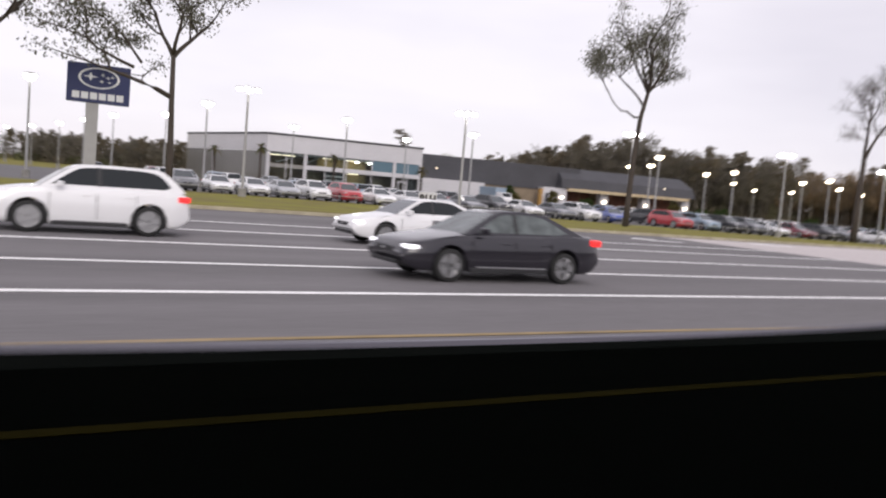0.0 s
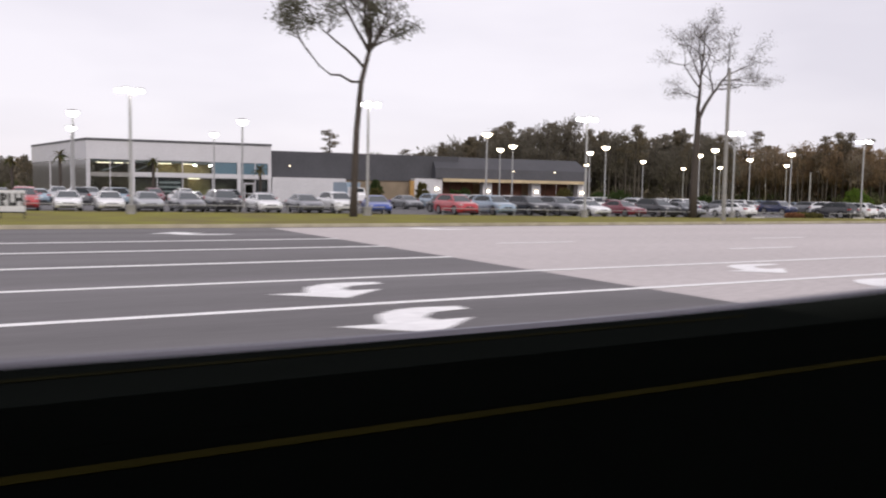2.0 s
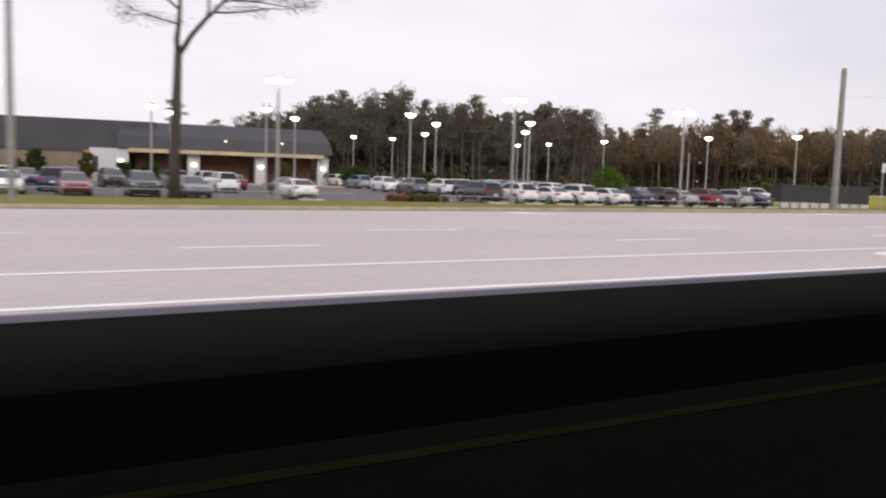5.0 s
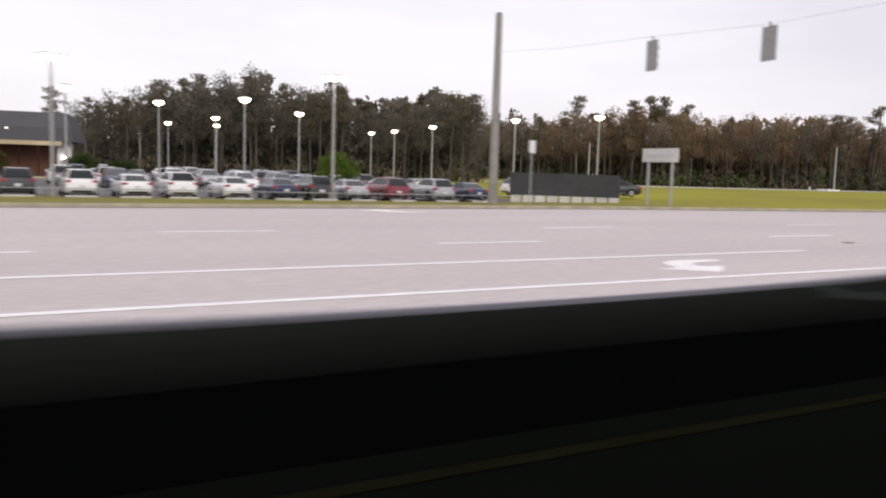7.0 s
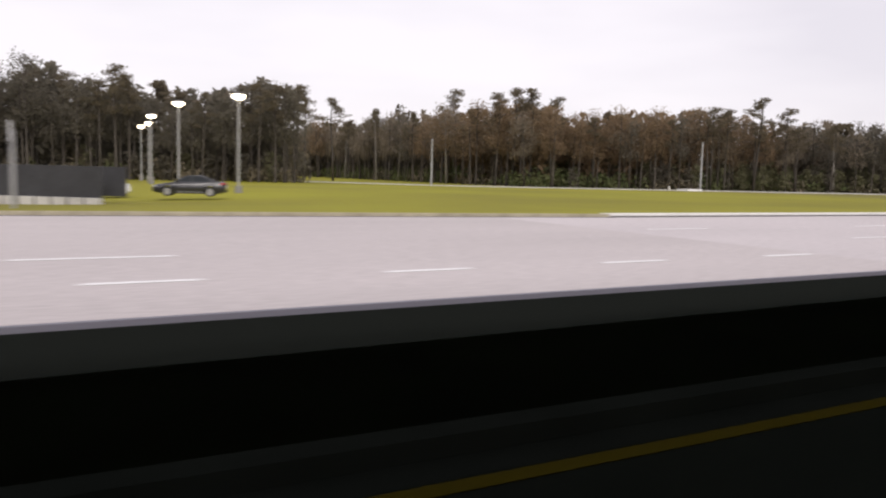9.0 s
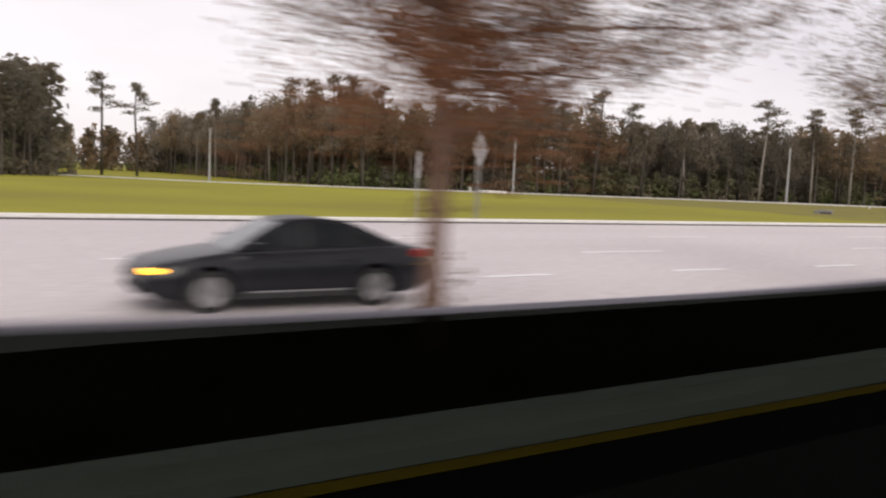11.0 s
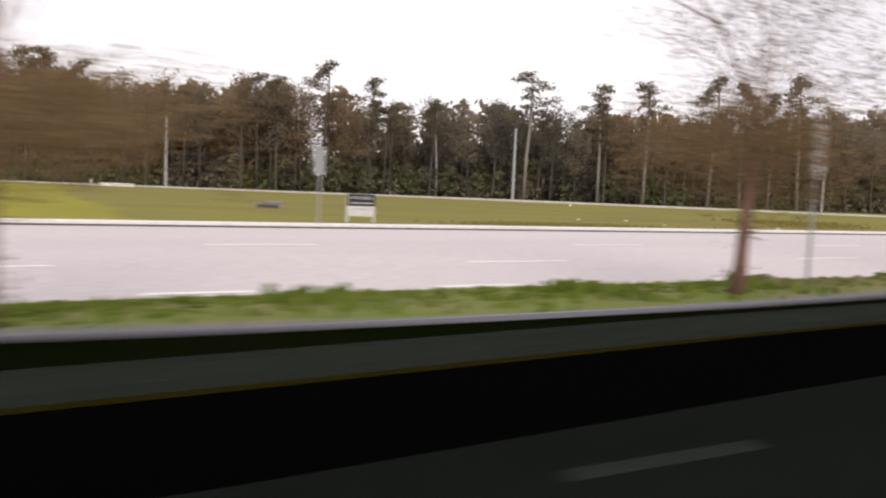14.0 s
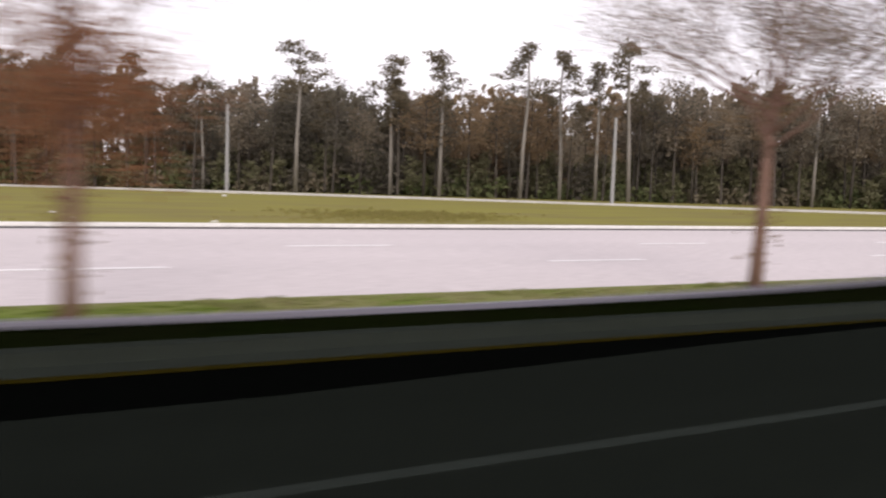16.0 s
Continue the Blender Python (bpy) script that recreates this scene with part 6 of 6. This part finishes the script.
post_pair(dia, -0.13, 0.06, 0.06, 2.7, WOODPOLE, 0.04)


def plate_sign(x, y, z0, z1, width, label, mat=SIGN_BACK, turn=0.0, top=None):
    root = thing("road_sign", pose(x, y, 0.1, 0, 0, turn), label, "road sign", "road signs")
    part("plate", box(-width / 2, width / 2, -0.015, 0.015, z0, z1, 0.004), mat, root)
    part("post", tube([(0, 0.04, -0.2), (0, 0.04, top or z1)], [0.035, 0.035], 6), POLE, root)
    return root


plate_sign(176.9, 29.4, 1.7, 2.8, 0.16, "narrow plate on a post seen edge-on")
plate_sign(224.85, 28.75, 1.9, 2.95, 0.50, "grey speed limit sign on a thin post", SIGN_BACK, -60)
plate_sign(115.0, 32.7, 2.62, 3.24, 0.36, "small pale road sign on a thin post", SIGN_W)
med = plate_sign(229.8, 11.3, 2.25, 3.2, 0.48, "grey back of a road sign in the median", SIGN_BACK, 0, 3.35)
part("plate", box(-0.22, 0.22, -0.015, 0.015, 3.22, 3.42, 0.004), SIGN_BACK, med)

# street name board across from the lot, on two posts
guide = thing("guide_sign", pose(125.65, 35.0, 0.05, 0, 0, -92), "wide pale guide sign on two posts in the grass", "road sign")
part("board", box(-1.5, 1.5, -0.03, 0.03, 2.53, 3.32, 0.01), SIGN_W, guide)
part("text_bar", box(-1.1, 1.1, -0.045, -0.031, 2.84, 3.00), PANEL, guide)
post_pair(guide, -1.0, 1.0, 0.05, 3.0, POLE, 0.08)

# utility poles
for x, y, z, h, mat, label in ((63.0, 35.9, 0.05, 9.6, POLE_C, "tall grey utility pole on the verge"), (115.0, 36.2, 0.05, 9.9, POLE_C, "thick concrete signal pole on the verge")):
    p = thing("utility_pole", pose(x, y, z), label, "pole", "verge poles")
    part("shaft", tube([(0, 0, -0.3), (0, 0, h)], [0.25 if x > 100 else 0.15, 0.17 if x > 100 else 0.10], 12), mat, p)
    part("cap", tube([(0, 0, h), (0, 0, h + 0.06)], [0.17 if x > 100 else 0.11, 0.12 if x > 100 else 0.07], 12), DARK, p)
for x, y, z in ((155.7, 158, -0.55), (192.1, 123.6, -0.55), (230.5, 97.9, -0.15), (264.8, 76.5, 0.05), (297.8, 61.3, 0.08), (331, 47.5, 0.1)):
    p = thing("street_pole", pose(x, y, z), "slim pale concrete pole beside the footpath", "pole", "footpath poles")
    part("shaft", tube([(0, 0, -0.3), (0, 0, 8.2)], [0.19, 0.13], 8), POLE, p)
    part("cap", tube([(0, 0, 8.2), (0, 0, 8.26)], [0.14, 0.08], 8), DARK, p)

# traffic lights on a span wire
wire_pts = [(115.0, 36.2, 8.0), (115.2, 31, 7.62), (115.4, 25.1, 7.42), (116.4, 20.2, 7.36), (116.6, 8, 7.55), (116.8, -13.5, 8.2)]
wire = thing("span_wire", pose(0, 0, 0), "thin dark wire over the road with signals", "cable")
part("cable", tube(wire_pts, [0.006] * 6, 5), POLE, wire)
far_pole = thing("utility_pole", pose(116.8, -13.5, -0.1), "thick concrete signal pole beside the road", "pole", "verge poles")
part("shaft", tube([(0, 0, -0.3), (0, 0, 9.9)], [0.25, 0.17], 12), POLE_C, far_pole)
for x, y in ((115.4, 25.1), (116.4, 20.2)):
    sgn = thing("traffic_light", pose(x, y, 6.05, 0, 0, 84), "grey backed traffic light hanging over the road", "traffic light", "traffic lights")
    part("backplate", box(-0.36, 0.36, -0.02, 0.02, 0.0, 1.24, 0.02), SIGN_BACK, sgn, "pale rectangular backplate")
    part("housing", box(-0.17, 0.17, -0.16, -0.02, 0.06, 1.18, 0.03), SIGN_BACK, sgn)
    part("hanger", tube([(0, 0, 1.2), (0, 0, 1.4)], [0.03, 0.03], 6), DARK, sgn)
    for k in range(3):
        part("visor", tube([(0, -0.16, 0.28 + k * 0.33), (0, -0.24, 0.28 + k * 0.33)], [0.13, 0.13], 10), SIGN_BACK, sgn)

# dark screened enclosure on concrete blocks
enc = thing("screen_fence", pose(123.4, 47.2, -0.22, 0, 0, math.degrees(math.atan2(-4.2, 6.3))), "dark grey screened enclosure on concrete blocks", "fence")
part("front_screen", box(0, 7.6, -0.03, 0.03, 0.36, 1.92), SCREEN, enc)
part("side_screen", box(-0.03, 0.03, 0.04, 2.6, 0.36, 1.92), SCREEN, enc)
part("back_screen", box(0.04, 7.6, 2.6, 2.66, 0.36, 1.92), SCREEN, enc)
for k in range(9):
    part("block", box(k * 0.85 + 0.04, k * 0.85 + 0.76, -0.22, 0.25, -0.15, 0.355, 0.03), KERB, enc, "pale concrete block")
for k in range(5):
    part("post", tube([(k * 1.88 + 0.04, 0.06, 0.3), (k * 1.88 + 0.04, 0.06, 1.96)], [0.03, 0.03], 6), POLE, enc)

# footpath along the poles, inspection slab
FOOT = ((150, 162), (192, 121), (230.5, 95.3), (264.8, 74.0), (297.8, 58.8), (331, 45.0), (370, 33))
fv, ff = [], []
for i, (x, y) in enumerate(FOOT):
    a, b = FOOT[max(0, i - 1)], FOOT[min(len(FOOT) - 1, i + 1)]
    L = math.hypot(b[0] - a[0], b[1] - a[1])
    nx, ny = -(b[1] - a[1]) / L, (b[0] - a[0]) / L
    z = ground_z(y, x) + 0.16
    fv += [(x - nx * 0.8, y - ny * 0.8, z), (x + nx * 0.8, y + ny * 0.8, z + 0.05), (x - nx * 0.8, y - ny * 0.8, z - 0.4), (x + nx * 0.8, y + ny * 0.8, z - 0.4)]
for i in range(len(FOOT) - 1):
    a, b = 4 * i, 4 * i + 4
    ff += [(a, b, b + 1, a + 1), (a + 2, b + 2, b, a), (a + 1, b + 1, b + 3, a + 3)]
setting("footpath", (fv, ff), KERB, "pale concrete footpath along the wood", "footpath")
slab = thing("concrete_slab", pose(224.9, 95.0, ground_z(95, 225)), "flat white concrete slab lying in the grass", "slab")
part("slab", box(-1.7, 1.7, -1.2, 1.2, -0.2, 0.38, 0.03), PAINT_W, slab)
part("riser", box(-2.6, -2.3, 2.0, 2.3, -0.2, 0.75, 0.02), KERB, slab, "small pale riser pipe")

# tufts along the median's edge
g = np.random.default_rng(31)
n = 5200
tx = g.uniform(186, 285, n)
ty = np.array([opp_y(x) for x in tx]) - 0.5 - np.abs(g.normal(0, 0.9, n))
ty = np.maximum(ty, np.array([own_y(x) for x in tx]) + 1.2)
hh = g.uniform(0.03, 0.10, n) * (1 + 1.2 * (np.sin(tx * 1.3) > 0.6)) * np.clip((255 - tx) / 20, 0.35, 1)
az = g.uniform(0, 6.28, n)
dx, dy = np.cos(az) * 0.10, np.sin(az) * 0.10
lx, ly2 = g.normal(0, 0.05, n), g.normal(0, 0.05, n)
tv = np.stack([np.stack([tx - dx, ty - dy, np.full(n, 0.12)], 1), np.stack([tx + dx, ty + dy, np.full(n, 0.12)], 1),
               np.stack([tx + dx * 0.6 + lx, ty + dy * 0.6 + ly2, 0.13 + hh], 1), np.stack([tx - dx * 0.6 + lx, ty - dy * 0.6 + ly2, 0.13 + hh * 0.8], 1)], 1).reshape(-1, 3)
dry = np.array([noise.noise((a * 0.22, b * 0.5, 2.0)) > (0.25 if a < 228 else -0.25) for a, b in zip(tx, ty)])
tq = tv.reshape(-1, 4, 3)
tagged(part("grass_tufts", quad_mesh("grass_tufts", tq[~dry].reshape(-1, 3)), BLADE), "uneven lush grass tufts on the median", "grass", "", "stuff")
tagged(part("grass_tufts", quad_mesh("grass_tufts", tq[dry].reshape(-1, 3)), PALE_BLADE), "dry pale grass tufts on the median", "grass", "", "stuff")

# rough clumps and pale stones in the unmown part of the field
g = np.random.default_rng(57)
mid = np.concatenate([np.stack([g.normal(267.5, 2.2, 22), g.normal(40.5, 1.0, 22)], 1), np.stack([g.normal(241, 2.0, 12), g.normal(35.7, 0.7, 12)], 1)])
big = g.uniform(0.6, 1.8, 34)
pick = np.repeat(np.arange(34), 150)
n = len(pick)
cx, cy = mid[pick, 0] + g.normal(0, 1, n) * big[pick] * 1.6, np.maximum(mid[pick, 1] + g.normal(0, 1, n) * big[pick] * 0.6, 29.6)
oz = np.array([0.12 - max(0.0, min(1.0, (a - 205) / 22)) * math.exp(-((b - kerb_y(a) - 9) / 6) ** 2) * 0.35 for a, b in zip(cx, cy)])
hh = g.uniform(0.06, 0.17, n)
az = g.uniform(0, 6.28, n)
dx, dy = np.cos(az) * 0.14, np.sin(az) * 0.14
lean = g.normal(0, 0.05, (n, 2))
tv = np.stack([np.stack([cx - dx, cy - dy, oz - 0.04], 1), np.stack([cx + dx, cy + dy, oz - 0.04], 1),
               np.stack([cx + dx * 0.5 + lean[:, 0], cy + dy * 0.5 + lean[:, 1], oz + hh], 1), np.stack([cx - dx * 0.5 + lean[:, 0], cy - dy * 0.5 + lean[:, 1], oz + hh * 0.8], 1)], 1).reshape(-1, 3)
tagged(part("rough_grass", quad_mesh("rough_grass", tv), DRY_BLADE), "rough olive brown grass clumps in the swale", "grass", "", "stuff")
for k, (x, y, sz) in enumerate(((250.1, 40.4, 0.15), (251.0, 37.8, 0.13), (256.1, 33.4, 0.13), (261.8, 61.8, 0.17), (246.6, 40.9, 0.12))):
    r = random.Random(k)
    bm = bmesh.new()
    bmesh.ops.create_icosphere(bm, subdivisions=1, radius=sz)
    for q in bm.verts:
        q.co = Vector((q.co.x * r.uniform(0.8, 1.3), q.co.y * r.uniform(0.7, 1.1), q.co.z * r.uniform(0.5, 0.8)))
    st = thing("stone", pose(x, y, 0.12 - math.exp(-((y - kerb_y(x) - 9) / 6) ** 2) * 0.35 + sz * 0.3), "small pale stone lying in the rough grass", "stone", "pale stones")
    part("stone_body", bm, KERB_W, st)

# grey culvert head in the field
ub = thing("culvert_head", pose(227.68, 45.25, -0.02, 0, 0, -20), "low grey concrete culvert head in the grass", "culvert")
part("head_wall", box(-0.75, 0.75, -0.35, 0.35, -0.3, 0.30, 0.06), POLE_C, ub)
part("grate", box(-0.60, 0.60, -0.375, -0.352, -0.02, 0.22), DARK, ub, "dark grate")
part("cap", box(-0.3, 0.82, -0.40, 0.40, 0.30, 0.40, 0.03), POLE_C, ub, "grey cap slab")

# round covers in the road
for x, y in ((114.1, 14.95),):
    mc = thing("manhole_cover", pose(x, y, 0.002), "round dark iron manhole cover in the concrete road", "manhole cover", "manhole covers")
    part("rim", tube([(0, 0, -0.02), (0, 0, 0.008)], [0.19, 0.19], 20), POLE_C, mc)
    part("lid", prism([(0.175 * math.cos(2 * math.pi * k / 20), 0.175 * math.sin(2 * math.pi * k / 20)) for k in range(20)], -0.01, 0.011), TRIM, mc)

# box truck before the low white wall of the dealership
truck = thing("box_truck", pose(60.5, 91.0, lot_z(60), 0, 0, 96) @ Matrix.Scale(0.85, 4), "white and blue delivery truck parked by the white wall", "truck")
part("cargo_box", box(-0.6, 3.6, -1.1, 1.1, 0.9, 3.1, 0.04), PAINTS["sky"], truck, "pale blue cargo box")
cv = [(-2.6, 0.5), (-2.62, 1.3), (-2.3, 1.45), (-1.9, 2.3), (-0.7, 2.4), (-0.7, 0.5)]
part("cab", (lambda p: ([(x, -1.0, z) for x, z in p] + [(x, 1.0, z) for x, z in p], [tuple(range(6)), tuple(reversed(range(6, 12)))] + [(i, i + 6, (i + 1) % 6 + 6, (i + 1) % 6) for i in range(6)]))(cv), PAINTS["white"], truck)
part("windscreen", ([(-2.25, -0.85, 1.55), (-2.25, 0.85, 1.55), (-1.94, 0.85, 2.24), (-1.94, -0.85, 2.24)], [(0, 1, 2, 3)]), CARGLASS, truck)
part("chassis", box(-2.4, 3.5, -0.5, 0.5, 0.45, 0.9), TRIM, truck)
tw = mesh_of("tyre", *tube([(0, -0.14, 0), (0, 0.14, 0)], [0.42, 0.42], 16))
for x in (-1.7, 2.4):
    for y in (-0.9, 0.9):
        w = part("wheel", tw, TYRE, truck)
        w.location = (x, y, 0.42)

# storm drain inlet in the near kerb
inlet = thing("drain_inlet", pose(231.5, own_y(231.5) + back(231.5) - 0.27, 0.0, 0, 0, 3), "dark storm drain slot in the pale concrete kerb", "drain")
part("slot", box(-0.75, 0.75, -0.012, 0.05, 0.012, 0.125), TRIM, inlet, "black drain opening")
part("lintel", box(-0.85, 0.85, -0.02, 0.26, 0.13, 0.165, 0.01), KERB_F, inlet, "concrete lintel")
